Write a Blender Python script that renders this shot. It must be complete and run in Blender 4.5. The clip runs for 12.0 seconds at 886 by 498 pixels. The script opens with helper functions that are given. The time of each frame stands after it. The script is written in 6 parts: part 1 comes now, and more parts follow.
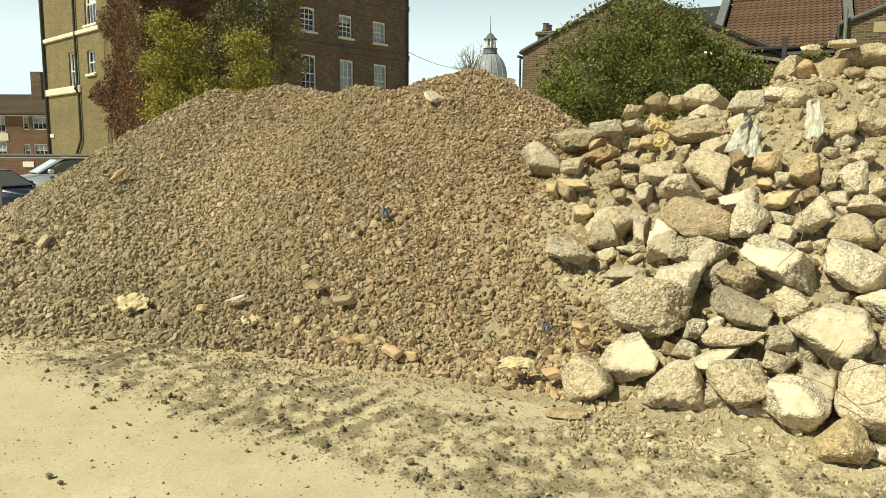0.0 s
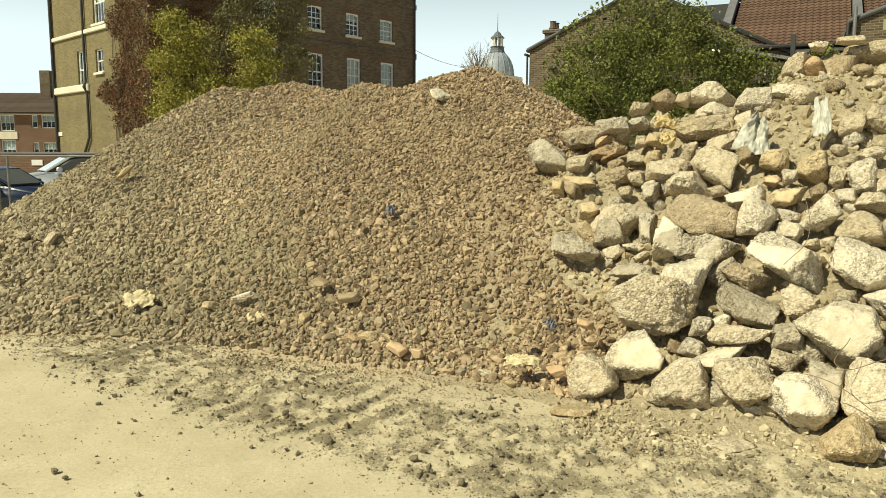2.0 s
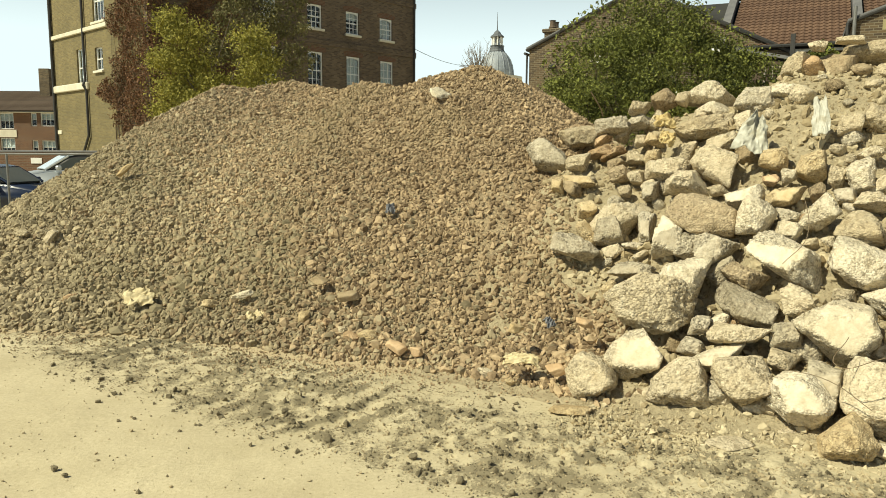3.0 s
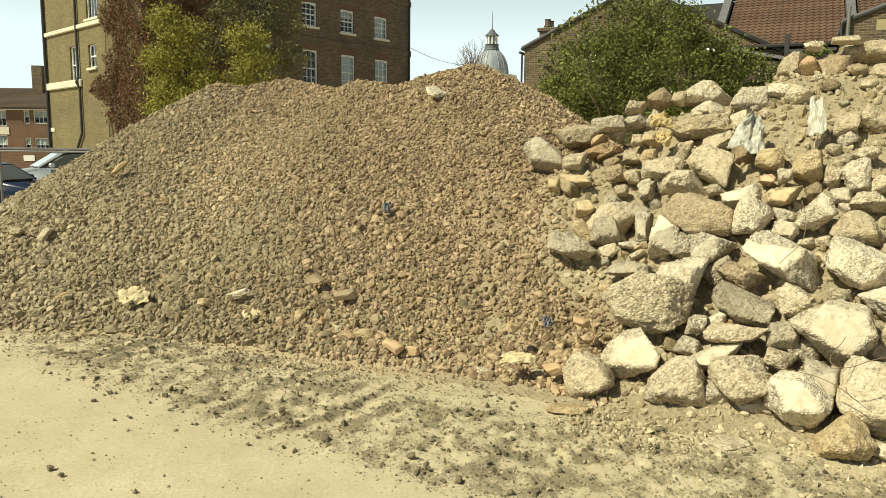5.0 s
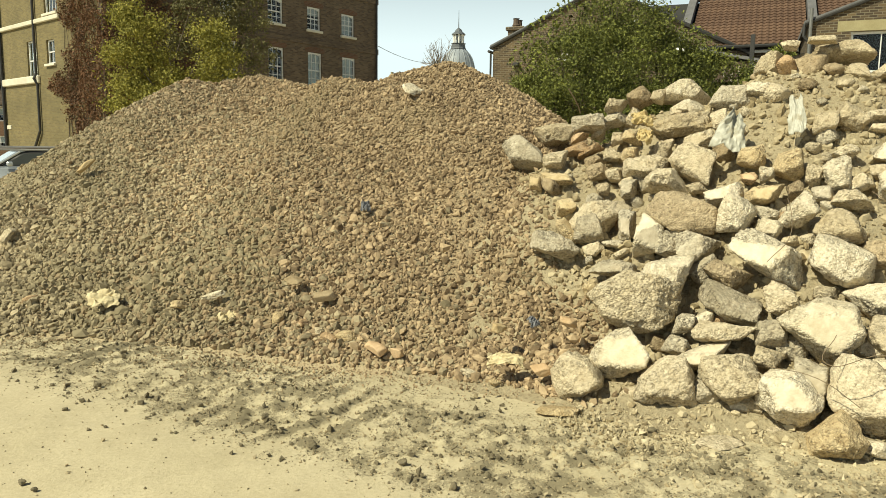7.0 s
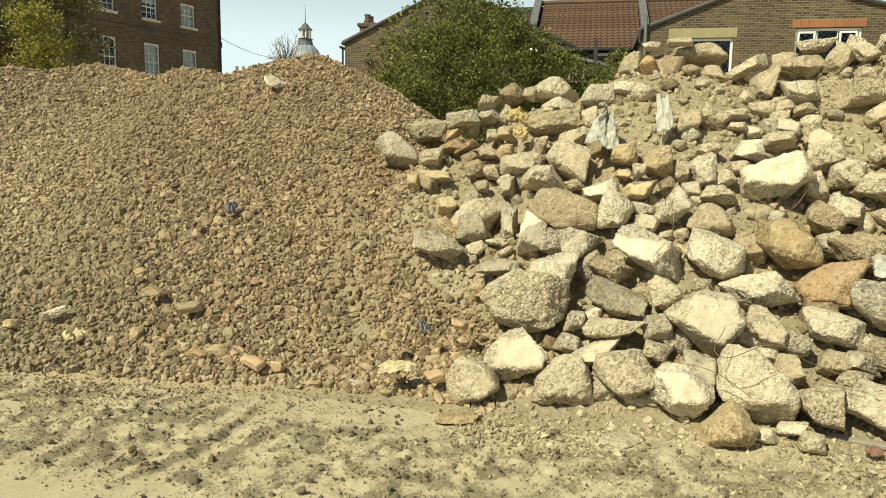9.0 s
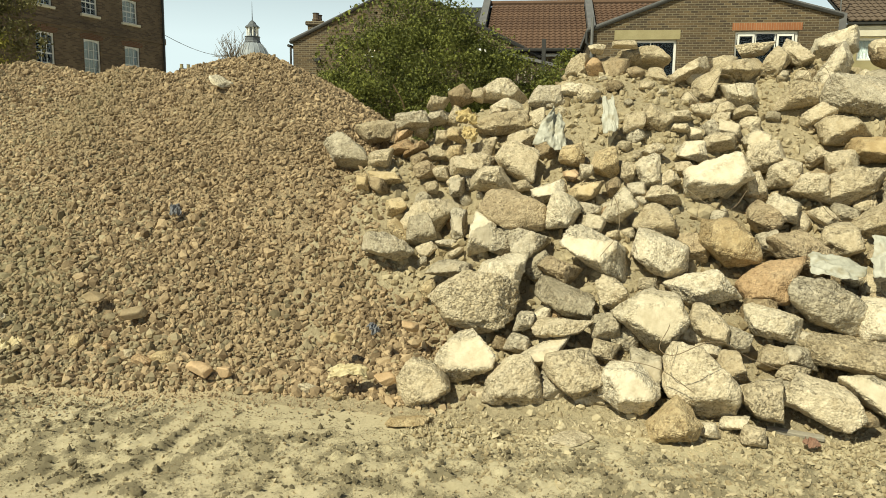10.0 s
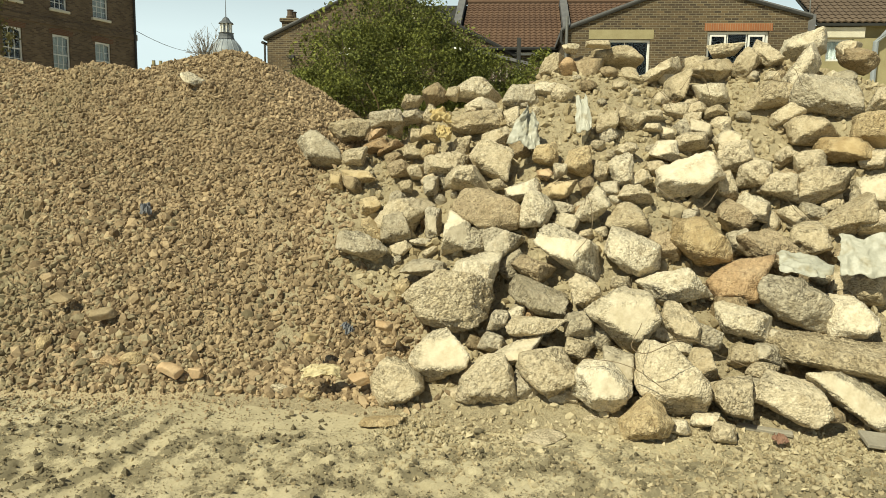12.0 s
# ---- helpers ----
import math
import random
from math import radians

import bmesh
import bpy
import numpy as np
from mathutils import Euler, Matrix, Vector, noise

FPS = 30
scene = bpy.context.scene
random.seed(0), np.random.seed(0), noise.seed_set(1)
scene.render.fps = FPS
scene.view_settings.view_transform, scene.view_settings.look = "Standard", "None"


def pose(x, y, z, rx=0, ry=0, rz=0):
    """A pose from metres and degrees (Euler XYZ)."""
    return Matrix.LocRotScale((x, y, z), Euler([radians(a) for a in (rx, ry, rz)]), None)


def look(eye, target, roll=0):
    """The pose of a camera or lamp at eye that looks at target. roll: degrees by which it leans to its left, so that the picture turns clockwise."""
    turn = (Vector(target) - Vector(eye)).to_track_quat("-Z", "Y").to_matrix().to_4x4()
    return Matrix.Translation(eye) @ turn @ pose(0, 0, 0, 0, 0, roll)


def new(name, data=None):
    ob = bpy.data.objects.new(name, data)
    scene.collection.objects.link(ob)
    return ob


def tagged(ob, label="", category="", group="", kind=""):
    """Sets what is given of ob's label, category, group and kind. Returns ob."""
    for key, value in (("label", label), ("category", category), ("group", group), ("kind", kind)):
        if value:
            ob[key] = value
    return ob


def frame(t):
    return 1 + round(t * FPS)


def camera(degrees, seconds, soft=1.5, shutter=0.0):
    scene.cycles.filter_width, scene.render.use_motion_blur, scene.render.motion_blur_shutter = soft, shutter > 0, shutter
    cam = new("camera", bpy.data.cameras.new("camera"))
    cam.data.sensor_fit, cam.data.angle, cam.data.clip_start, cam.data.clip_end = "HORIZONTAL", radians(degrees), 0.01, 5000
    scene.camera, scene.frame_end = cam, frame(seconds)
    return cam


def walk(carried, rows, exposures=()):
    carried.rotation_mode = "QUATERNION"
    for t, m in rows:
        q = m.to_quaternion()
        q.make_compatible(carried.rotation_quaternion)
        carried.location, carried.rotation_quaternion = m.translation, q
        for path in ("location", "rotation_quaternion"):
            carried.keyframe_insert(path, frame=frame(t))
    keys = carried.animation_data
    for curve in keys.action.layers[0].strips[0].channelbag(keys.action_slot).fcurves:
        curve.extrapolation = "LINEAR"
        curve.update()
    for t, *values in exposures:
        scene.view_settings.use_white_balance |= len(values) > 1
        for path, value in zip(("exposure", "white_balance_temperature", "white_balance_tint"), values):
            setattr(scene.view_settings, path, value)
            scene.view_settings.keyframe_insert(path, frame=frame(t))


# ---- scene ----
# camera: seconds, place, then yaw, pitch, roll in degrees
cam = camera(62.63, 12.0, 0.85)
PATH = [
    (0.0, 0.000, 0.000, 1.600, -0.00, -7.27, -0.32),
    (0.5, 0.008, -0.009, 1.598, 0.45, -7.25, -0.32),
    (1.0, 0.016, -0.012, 1.594, 0.59, -7.38, -0.39),
    (1.5, 0.006, -0.004, 1.592, 0.54, -7.37, -0.41),
    (2.0, 0.014, 0.006, 1.589, 0.55, -7.38, -0.34),
    (2.5, 0.021, -0.006, 1.594, 0.55, -7.43, -0.47),
    (3.0, 0.013, 0.000, 1.587, 0.51, -7.46, -0.45),
    (5.0, -0.009, 0.007, 1.588, 0.07, -7.56, -0.62),
    (5.5, -0.027, 0.017, 1.585, -0.41, -7.59, -0.61),
    (6.0, -0.065, 0.034, 1.581, -1.04, -7.58, -0.70),
    (6.5, -0.112, 0.057, 1.578, -1.80, -7.60, -0.71),
    (8.5, -0.241, 0.364, 1.580, -9.52, -7.70, -0.75),
    (9.0, -0.333, 0.415, 1.565, -14.31, -7.63, -0.78),
    (9.5, -0.343, 0.429, 1.578, -17.21, -7.64, -0.71),
    (10.0, -0.317, 0.420, 1.581, -18.14, -7.64, -0.73),
    (10.5, -0.296, 0.421, 1.580, -18.86, -7.70, -0.72),
    (11.0, -0.299, 0.422, 1.585, -19.32, -7.71, -0.84),
    (11.5, -0.292, 0.415, 1.589, -19.63, -7.77, -0.80),
    (12.0, -0.300, 0.423, 1.587, -20.01, -7.76, -0.87)]
walk(cam, [(t, pose(x, y, z, 90 + p, r, w)) for t, x, y, z, w, p, r in PATH],
     [(0.0, 0.04, 6950, 4), (6.5, 0.03, 6950, 4), (9.5, -0.08, 6880, 3), (12.0, -0.13, 6880, 3)])

# ---- sky and sun ----
SUN_TO = Vector((-0.58, -0.33, 0.74)).normalized()
world = bpy.data.worlds.new("sky")
scene.world = world
world.use_nodes = True
wn = world.node_tree
sky = wn.nodes.new("ShaderNodeTexSky")
sky.sky_type = "NISHITA"
sky.sun_disc = False
sky.sun_elevation = math.asin(SUN_TO.z)
sky.sun_rotation = math.atan2(SUN_TO.x, SUN_TO.y)
sky.air_density, sky.dust_density, sky.ozone_density = 1.0, 1.2, 1.5
way = wn.nodes.new("ShaderNodeTexCoord")
split = wn.nodes.new("ShaderNodeSeparateXYZ")
wn.links.new(way.outputs["Generated"], split.inputs[0])
veil = wn.nodes.new("ShaderNodeMapRange")
veil.inputs["From Min"].default_value, veil.inputs["From Max"].default_value = 0.14, 0.36
veil.inputs["To Min"].default_value, veil.inputs["To Max"].default_value = 0.95, 0.0
wn.links.new(split.outputs[2], veil.inputs["Value"])
haze = wn.nodes.new("ShaderNodeMix")
haze.data_type = "RGBA"
haze.inputs["B"].default_value = (18.9, 22.5, 24.4, 1)
wn.links.new(veil.outputs[0], haze.inputs["Factor"])
wn.links.new(sky.outputs[0], haze.inputs["A"])
wn.links.new(haze.outputs["Result"], wn.nodes["Background"].inputs[0])
wn.nodes["Background"].inputs[1].default_value = 0.046
sun = new("sun", bpy.data.lights.new("sun", "SUN"))
sun.data.energy, sun.data.angle, sun.data.color = 5.55, radians(0.6), (1.0, 0.967, 0.795)
sun.matrix_world = look(SUN_TO * 50, (0, 0, 0))


# ---- materials ----
def mat(name, dark, light, scale=6.0, rough=0.85, bump=0.3, fine=60.0, metal=0.0, stain=None, stain_scale=1.2, island=0.0, per_object=0.0, dist=0.01, pits=0.0, speck=None):
    """Two scales of colour noise between dark and light, optional stain colour, random tint per island or object, fine relief."""
    m = bpy.data.materials.new(name)
    m.use_nodes = True
    nt = m.node_tree
    n, l = nt.nodes, nt.links
    bsdf = n["Principled BSDF"]
    bsdf.inputs["Roughness"].default_value = rough
    bsdf.inputs["Metallic"].default_value = metal
    co = n.new("ShaderNodeTexCoord")
    big = n.new("ShaderNodeTexNoise")
    big.inputs["Scale"].default_value, big.inputs["Detail"].default_value, big.inputs["Roughness"].default_value = scale, 6, 0.65
    small = n.new("ShaderNodeTexNoise")
    small.inputs["Scale"].default_value, small.inputs["Detail"].default_value, small.inputs["Roughness"].default_value = fine, 8, 0.72
    for tex in (big, small):
        l.new(co.outputs["Object"], tex.inputs["Vector"])
    add = n.new("ShaderNodeMath")
    add.operation = "MULTIPLY_ADD"
    l.new(small.outputs["Fac"], add.inputs[0])
    add.inputs[1].default_value = 0.85
    l.new(big.outputs["Fac"], add.inputs[2])
    rnd = None
    if island or per_object:
        src = n.new("ShaderNodeNewGeometry").outputs["Random Per Island"] if island else n.new("ShaderNodeObjectInfo").outputs["Random"]
        rnd = n.new("ShaderNodeMath")
        rnd.operation = "MULTIPLY_ADD"
        l.new(src, rnd.inputs[0])
        rnd.inputs[1].default_value = island or per_object
        l.new(add.outputs[0], rnd.inputs[2])
        off = (island or per_object) / 2
    else:
        off = 0.0
    ramp = n.new("ShaderNodeMapRange")
    ramp.inputs["From Min"].default_value, ramp.inputs["From Max"].default_value = 0.64 + off - 0.6 * off, 1.22 + off + 0.6 * off
    l.new((rnd or add).outputs[0], ramp.inputs["Value"])
    mix = n.new("ShaderNodeMix")
    mix.data_type = "RGBA"
    mix.inputs["A"].default_value, mix.inputs["B"].default_value = (*dark, 1), (*light, 1)
    l.new(ramp.outputs[0], mix.inputs["Factor"])
    out = mix.outputs["Result"]
    if stain:
        sn = n.new("ShaderNodeTexNoise")
        sn.inputs["Scale"].default_value, sn.inputs["Detail"].default_value = stain_scale, 5
        l.new(co.outputs["Object"], sn.inputs["Vector"])
        sr = n.new("ShaderNodeMapRange")
        sr.inputs["From Min"].default_value, sr.inputs["From Max"].default_value = 0.52, 0.68
        l.new(sn.outputs["Fac"], sr.inputs["Value"])
        sm = n.new("ShaderNodeMix")
        sm.data_type = "RGBA"
        sm.inputs["B"].default_value = (*stain, 1)
        l.new(out, sm.inputs["A"])
        l.new(sr.outputs[0], sm.inputs["Factor"])
        out = sm.outputs["Result"]
    if speck:
        kn = n.new("ShaderNodeTexNoise")
        kn.inputs["Scale"].default_value, kn.inputs["Detail"].default_value, kn.inputs["Roughness"].default_value = fine * 1.25, 5, 0.7
        l.new(co.outputs["Object"], kn.inputs["Vector"])
        kr = n.new("ShaderNodeMapRange")
        kr.inputs["From Min"].default_value, kr.inputs["From Max"].default_value, kr.inputs["To Max"].default_value = 0.56, 0.61, 0.8
        l.new(kn.outputs["Fac"], kr.inputs["Value"])
        km = n.new("ShaderNodeMix")
        km.data_type = "RGBA"
        km.inputs["B"].default_value = (*speck, 1)
        l.new(out, km.inputs["A"])
        l.new(kr.outputs[0], km.inputs["Factor"])
        out = km.outputs["Result"]
    l.new(out, bsdf.inputs["Base Color"])
    if bump:
        b = n.new("ShaderNodeBump")
        b.inputs["Strength"].default_value, b.inputs["Distance"].default_value = bump, dist
        height = add.outputs[0]
        if pits:
            vo = n.new("ShaderNodeTexVoronoi")
            vo.inputs["Scale"].default_value = pits
            l.new(co.outputs["Object"], vo.inputs["Vector"])
            pa = n.new("ShaderNodeMath")
            pa.operation = "MULTIPLY_ADD"
            l.new(vo.outputs["Distance"], pa.inputs[0])
            pa.inputs[1].default_value = 0.3
            l.new(height, pa.inputs[2])
            height = pa.outputs[0]
        l.new(height, b.inputs["Height"])
        l.new(b.outputs[0], bsdf.inputs["Normal"])
    return m


def brick_mat(name, c1, c2, mortar, course=0.075, length=0.225, stain=None):
    """Brickwork in courses along local x or y, rising in z."""
    m = mat(name, c1, c2, 2.0, 0.9, 0.0)
    n, l = m.node_tree.nodes, m.node_tree.links
    bsdf = n["Principled BSDF"]
    co = n.new("ShaderNodeTexCoord")
    sep = n.new("ShaderNodeSeparateXYZ")
    l.new(co.outputs["Object"], sep.inputs[0])
    s = n.new("ShaderNodeMath")
    l.new(sep.outputs[0], s.inputs[0])
    l.new(sep.outputs[1], s.inputs[1])
    comb = n.new("ShaderNodeCombineXYZ")
    l.new(s.outputs[0], comb.inputs[0])
    l.new(sep.outputs[2], comb.inputs[1])
    bt = n.new("ShaderNodeTexBrick")
    bt.inputs["Scale"].default_value = 1.0
    bt.inputs["Brick Width"].default_value, bt.inputs["Row Height"].default_value = length, course
    bt.inputs["Mortar Size"].default_value, bt.inputs["Mortar Smooth"].default_value = 0.009, 0.3
    bt.inputs["Bias"].default_value = 0.0
    bt.inputs["Color1"].default_value, bt.inputs["Color2"].default_value, bt.inputs["Mortar"].default_value = (*c1, 1), (*c2, 1), (*mortar, 1)
    l.new(comb.outputs[0], bt.inputs["Vector"])
    noise_n = n.new("ShaderNodeTexNoise")
    noise_n.inputs["Scale"].default_value, noise_n.inputs["Detail"].default_value = 0.7, 6
    l.new(co.outputs["Object"], noise_n.inputs["Vector"])
    rr = n.new("ShaderNodeMapRange")
    rr.inputs["From Min"].default_value, rr.inputs["From Max"].default_value = 0.4, 0.75
    rr.inputs["To Max"].default_value = 0.55
    l.new(noise_n.outputs["Fac"], rr.inputs["Value"])
    mx = n.new("ShaderNodeMix")
    mx.data_type = "RGBA"
    l.new(bt.outputs["Color"], mx.inputs["A"])
    mx.inputs["B"].default_value = (*(stain or [0.5 * v for v in c1]), 1)
    l.new(rr.outputs[0], mx.inputs["Factor"])
    l.new(mx.outputs["Result"], bsdf.inputs["Base Color"])
    b = n.new("ShaderNodeBump")
    b.invert = True
    b.inputs["Strength"].default_value, b.inputs["Distance"].default_value = 0.6, 0.01
    l.new(bt.outputs["Fac"], b.inputs["Height"])
    l.new(b.outputs[0], bsdf.inputs["Normal"])
    return m


def ground_mat():
    """Pale compacted dust with a damp, churned wheel lane across it."""
    m = mat("packed_dirt", (0.41, 0.345, 0.21), (0.60, 0.52, 0.345), 1.1, 0.95, 0.5, 42.0, dist=0.014, speck=(0.44, 0.37, 0.23))
    n, l = m.node_tree.nodes, m.node_tree.links
    bsdf = n["Principled BSDF"]
    base = bsdf.inputs["Base Color"].links[0].from_socket
    at = n.new("ShaderNodeAttribute")
    at.attribute_name = "damp"
    no = n.new("ShaderNodeTexNoise")
    no.inputs["Scale"].default_value, no.inputs["Detail"].default_value, no.inputs["Roughness"].default_value = 52.0, 8, 0.8
    co = n.new("ShaderNodeTexCoord")
    l.new(co.outputs["Object"], no.inputs["Vector"])
    mul = n.new("ShaderNodeMath")
    mul.operation = "MULTIPLY_ADD"
    l.new(at.outputs["Fac"], mul.inputs[0])
    mul.inputs[1].default_value = 0.36
    l.new(no.outputs["Fac"], mul.inputs[2])
    r = n.new("ShaderNodeMapRange")
    r.inputs["From Min"].default_value, r.inputs["From Max"].default_value = 0.60, 0.73
    r.inputs["To Max"].default_value = 0.8
    l.new(mul.outputs[0], r.inputs["Value"])
    mx = n.new("ShaderNodeMix")
    mx.data_type = "RGBA"
    mx.inputs["B"].default_value = (0.19, 0.158, 0.092, 1)
    l.new(base, mx.inputs["A"])
    l.new(r.outputs[0], mx.inputs["Factor"])
    l.new(mx.outputs["Result"], bsdf.inputs["Base Color"])
    return m


def spoil_mat():
    """Fine crushed grit, grain by grain, under the larger stones."""
    m = mat("crushed_fines", (0.20, 0.145, 0.080), (0.37, 0.285, 0.172), 2.0, 0.96, 0.0, 34.0)
    n, l = m.node_tree.nodes, m.node_tree.links
    bsdf = n["Principled BSDF"]
    base = bsdf.inputs["Base Color"].links[0].from_socket
    co = n.new("ShaderNodeTexCoord")
    vo = n.new("ShaderNodeTexVoronoi")
    vo.inputs["Scale"].default_value = 78.0
    l.new(co.outputs["Object"], vo.inputs["Vector"])
    sep = n.new("ShaderNodeSeparateColor")
    l.new(vo.outputs["Color"], sep.inputs[0])
    mx = n.new("ShaderNodeMix")
    mx.data_type = "RGBA"
    mx.blend_type = "MULTIPLY"
    mx.inputs["Factor"].default_value = 1.0
    gr = n.new("ShaderNodeMapRange")
    gr.inputs["To Min"].default_value, gr.inputs["To Max"].default_value = 0.62, 1.25
    l.new(sep.outputs[0], gr.inputs["Value"])
    l.new(base, mx.inputs["A"])
    l.new(gr.outputs[0], mx.inputs["B"])
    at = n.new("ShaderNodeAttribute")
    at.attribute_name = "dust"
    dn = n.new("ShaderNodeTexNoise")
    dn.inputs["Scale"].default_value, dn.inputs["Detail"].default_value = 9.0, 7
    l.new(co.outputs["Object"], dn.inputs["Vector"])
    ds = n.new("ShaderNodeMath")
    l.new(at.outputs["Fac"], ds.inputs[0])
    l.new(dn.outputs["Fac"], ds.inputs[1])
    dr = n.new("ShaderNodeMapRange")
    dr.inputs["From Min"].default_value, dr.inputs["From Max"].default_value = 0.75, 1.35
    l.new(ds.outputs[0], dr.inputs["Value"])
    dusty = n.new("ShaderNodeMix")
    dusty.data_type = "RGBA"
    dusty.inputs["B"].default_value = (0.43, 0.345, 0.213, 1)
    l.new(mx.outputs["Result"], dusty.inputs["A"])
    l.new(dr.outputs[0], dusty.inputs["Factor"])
    l.new(dusty.outputs["Result"], bsdf.inputs["Base Color"])
    bp = n.new("ShaderNodeBump")
    bp.invert = True
    bp.inputs["Strength"].default_value, bp.inputs["Distance"].default_value = 0.75, 0.010
    l.new(vo.outputs["Distance"], bp.inputs["Height"])
    l.new(bp.outputs[0], bsdf.inputs["Normal"])
    return m


def stone_mat(name, dark, light, stain, pit_shade, stones=70.0, spread=0.3):
    """Broken concrete or stone: cast faces stay smooth, broken ones show aggregate and pits. The mesh says where it is broken."""
    m = bpy.data.materials.new(name)
    m.use_nodes = True
    n, l = m.node_tree.nodes, m.node_tree.links
    bsdf = n["Principled BSDF"]
    bsdf.inputs["Roughness"].default_value = 0.93
    bsdf.inputs["Specular IOR Level"].default_value = 0.25
    co = n.new("ShaderNodeTexCoord")
    at = n.new("ShaderNodeAttribute")
    at.attribute_name = "broken"

    def noise_tex(scale, detail, rough):
        t = n.new("ShaderNodeTexNoise")
        t.inputs["Scale"].default_value, t.inputs["Detail"].default_value, t.inputs["Roughness"].default_value = scale, detail, rough
        l.new(co.outputs["Object"], t.inputs["Vector"])
        return t.outputs["Fac"]

    def ranged(value, lo, hi, to_lo=0.0, to_hi=1.0):
        r = n.new("ShaderNodeMapRange")
        for key, v in (("From Min", lo), ("From Max", hi), ("To Min", to_lo), ("To Max", to_hi)):
            r.inputs[key].default_value = v
        l.new(value, r.inputs["Value"])
        return r.outputs[0]

    def maths(op, p, q, third=None):
        k = n.new("ShaderNodeMath")
        k.operation = op
        for i, v in enumerate((p, q, third)):
            if v is None:
                continue
            if isinstance(v, float):
                k.inputs[i].default_value = v
            else:
                l.new(v, k.inputs[i])
        return k.outputs[0]

    def mixed(p, q, factor, blend="MIX"):
        k = n.new("ShaderNodeMix")
        k.data_type, k.blend_type = "RGBA", blend
        for key, v in (("A", p), ("B", q), ("Factor", factor)):
            if isinstance(v, tuple):
                k.inputs[key].default_value = (*v, 1)
            elif isinstance(v, float):
                k.inputs[key].default_value = v
            else:
                l.new(v, k.inputs[key])
        return k.outputs["Result"]

    broad = noise_tex(7.0, 6, 0.65)
    info = n.new("ShaderNodeObjectInfo").outputs["Random"]
    tone = maths("MULTIPLY_ADD", info, spread, broad)
    base = mixed(dark, light, ranged(tone, 0.34 + 0.3 * spread, 0.66 + 0.7 * spread))
    base = mixed(base, stain, ranged(noise_tex(5.0, 5, 0.6), 0.54, 0.70, 0.0, 0.8))
    vo = n.new("ShaderNodeTexVoronoi")
    vo.inputs["Scale"].default_value = stones
    l.new(co.outputs["Object"], vo.inputs["Vector"])
    sep = n.new("ShaderNodeSeparateColor")
    l.new(vo.outputs["Color"], sep.inputs[0])
    grain = ranged(sep.outputs[0], 0.0, 1.0, 0.70, 1.12)
    base = mixed(base, grain, at.outputs["Fac"], "MULTIPLY")
    # hollows are also coloured darker, painting in the shade of the pits
    hollow = maths("MULTIPLY", ranged(noise_tex(44.0, 5, 0.7), 0.53, 0.63, 0.0, 0.85), at.outputs["Fac"])
    base = mixed(base, pit_shade, hollow)
    l.new(base, bsdf.inputs["Base Color"])
    rough = maths("MULTIPLY_ADD", vo.outputs["Distance"], -0.9, noise_tex(30.0, 7, 0.75))
    rough = maths("MULTIPLY_ADD", hollow, -0.6, rough)
    strength = maths("MULTIPLY_ADD", at.outputs["Fac"], 0.72, 0.10)
    bp = n.new("ShaderNodeBump")
    bp.inputs["Distance"].default_value = 0.02
    l.new(strength, bp.inputs["Strength"])
    l.new(rough, bp.inputs["Height"])
    l.new(bp.outputs[0], bsdf.inputs["Normal"])
    return m


def glass_mat(name, tint):
    m = bpy.data.materials.new(name)
    m.use_nodes = True
    b = m.node_tree.nodes["Principled BSDF"]
    b.inputs["Base Color"].default_value = (*tint, 1)
    b.inputs["Roughness"].default_value = 0.03
    b.inputs["Transmission Weight"].default_value = 1.0
    b.inputs["IOR"].default_value = 1.3
    return m


def leaf_mat(name, dark, light):
    m = mat(name, dark, light, 0.9, 0.8, 0.0, 8.0, island=0.7)
    b = m.node_tree.nodes["Principled BSDF"]
    b.inputs["Subsurface Weight"].default_value = 0.0
    return m


PALE = stone_mat("pale_concrete", (0.430, 0.346, 0.216), (0.713, 0.611, 0.435), (0.410, 0.319, 0.192), (0.182, 0.139, 0.077))
GREY = stone_mat("grey_aggregate_concrete", (0.343, 0.290, 0.196), (0.632, 0.556, 0.419), (0.382, 0.309, 0.201), (0.140, 0.112, 0.073), 60.0)
WHITE = stone_mat("whitened_concrete", (0.553, 0.469, 0.319), (0.785, 0.696, 0.529), (0.458, 0.366, 0.230), (0.248, 0.195, 0.119), 75.0, 0.2)
BROWN = stone_mat("brown_stone", (0.286, 0.215, 0.123), (0.551, 0.441, 0.287), (0.326, 0.234, 0.131), (0.131, 0.094, 0.051), 75.0)
ORANGE = stone_mat("orange_brick_rubble", (0.382, 0.249, 0.128), (0.632, 0.451, 0.272), (0.458, 0.346, 0.216), (0.165, 0.094, 0.047), 90.0)
YELLOW = stone_mat("yellow_sandstone", (0.401, 0.290, 0.148), (0.683, 0.551, 0.340), (0.410, 0.290, 0.138), (0.198, 0.129, 0.064), 90.0)
GRAVEL = mat("warm_crushed_rubble", (0.105, 0.068, 0.034), (0.53, 0.395, 0.236), 0.35, 0.93, 0.4, 40.0, stain=(0.28, 0.215, 0.122), stain_scale=0.45, island=0.75)
GRAVEL_GREY = mat("greyish_crushed_rubble", (0.105, 0.082, 0.045), (0.49, 0.40, 0.25), 0.35, 0.93, 0.4, 40.0, stain=(0.25, 0.21, 0.12), stain_scale=0.45, island=0.75)
CHIPS = mat("concrete_chips", (0.25, 0.19, 0.10), (0.52, 0.44, 0.285), 0.8, 0.93, 0.4, 40.0, island=0.8)
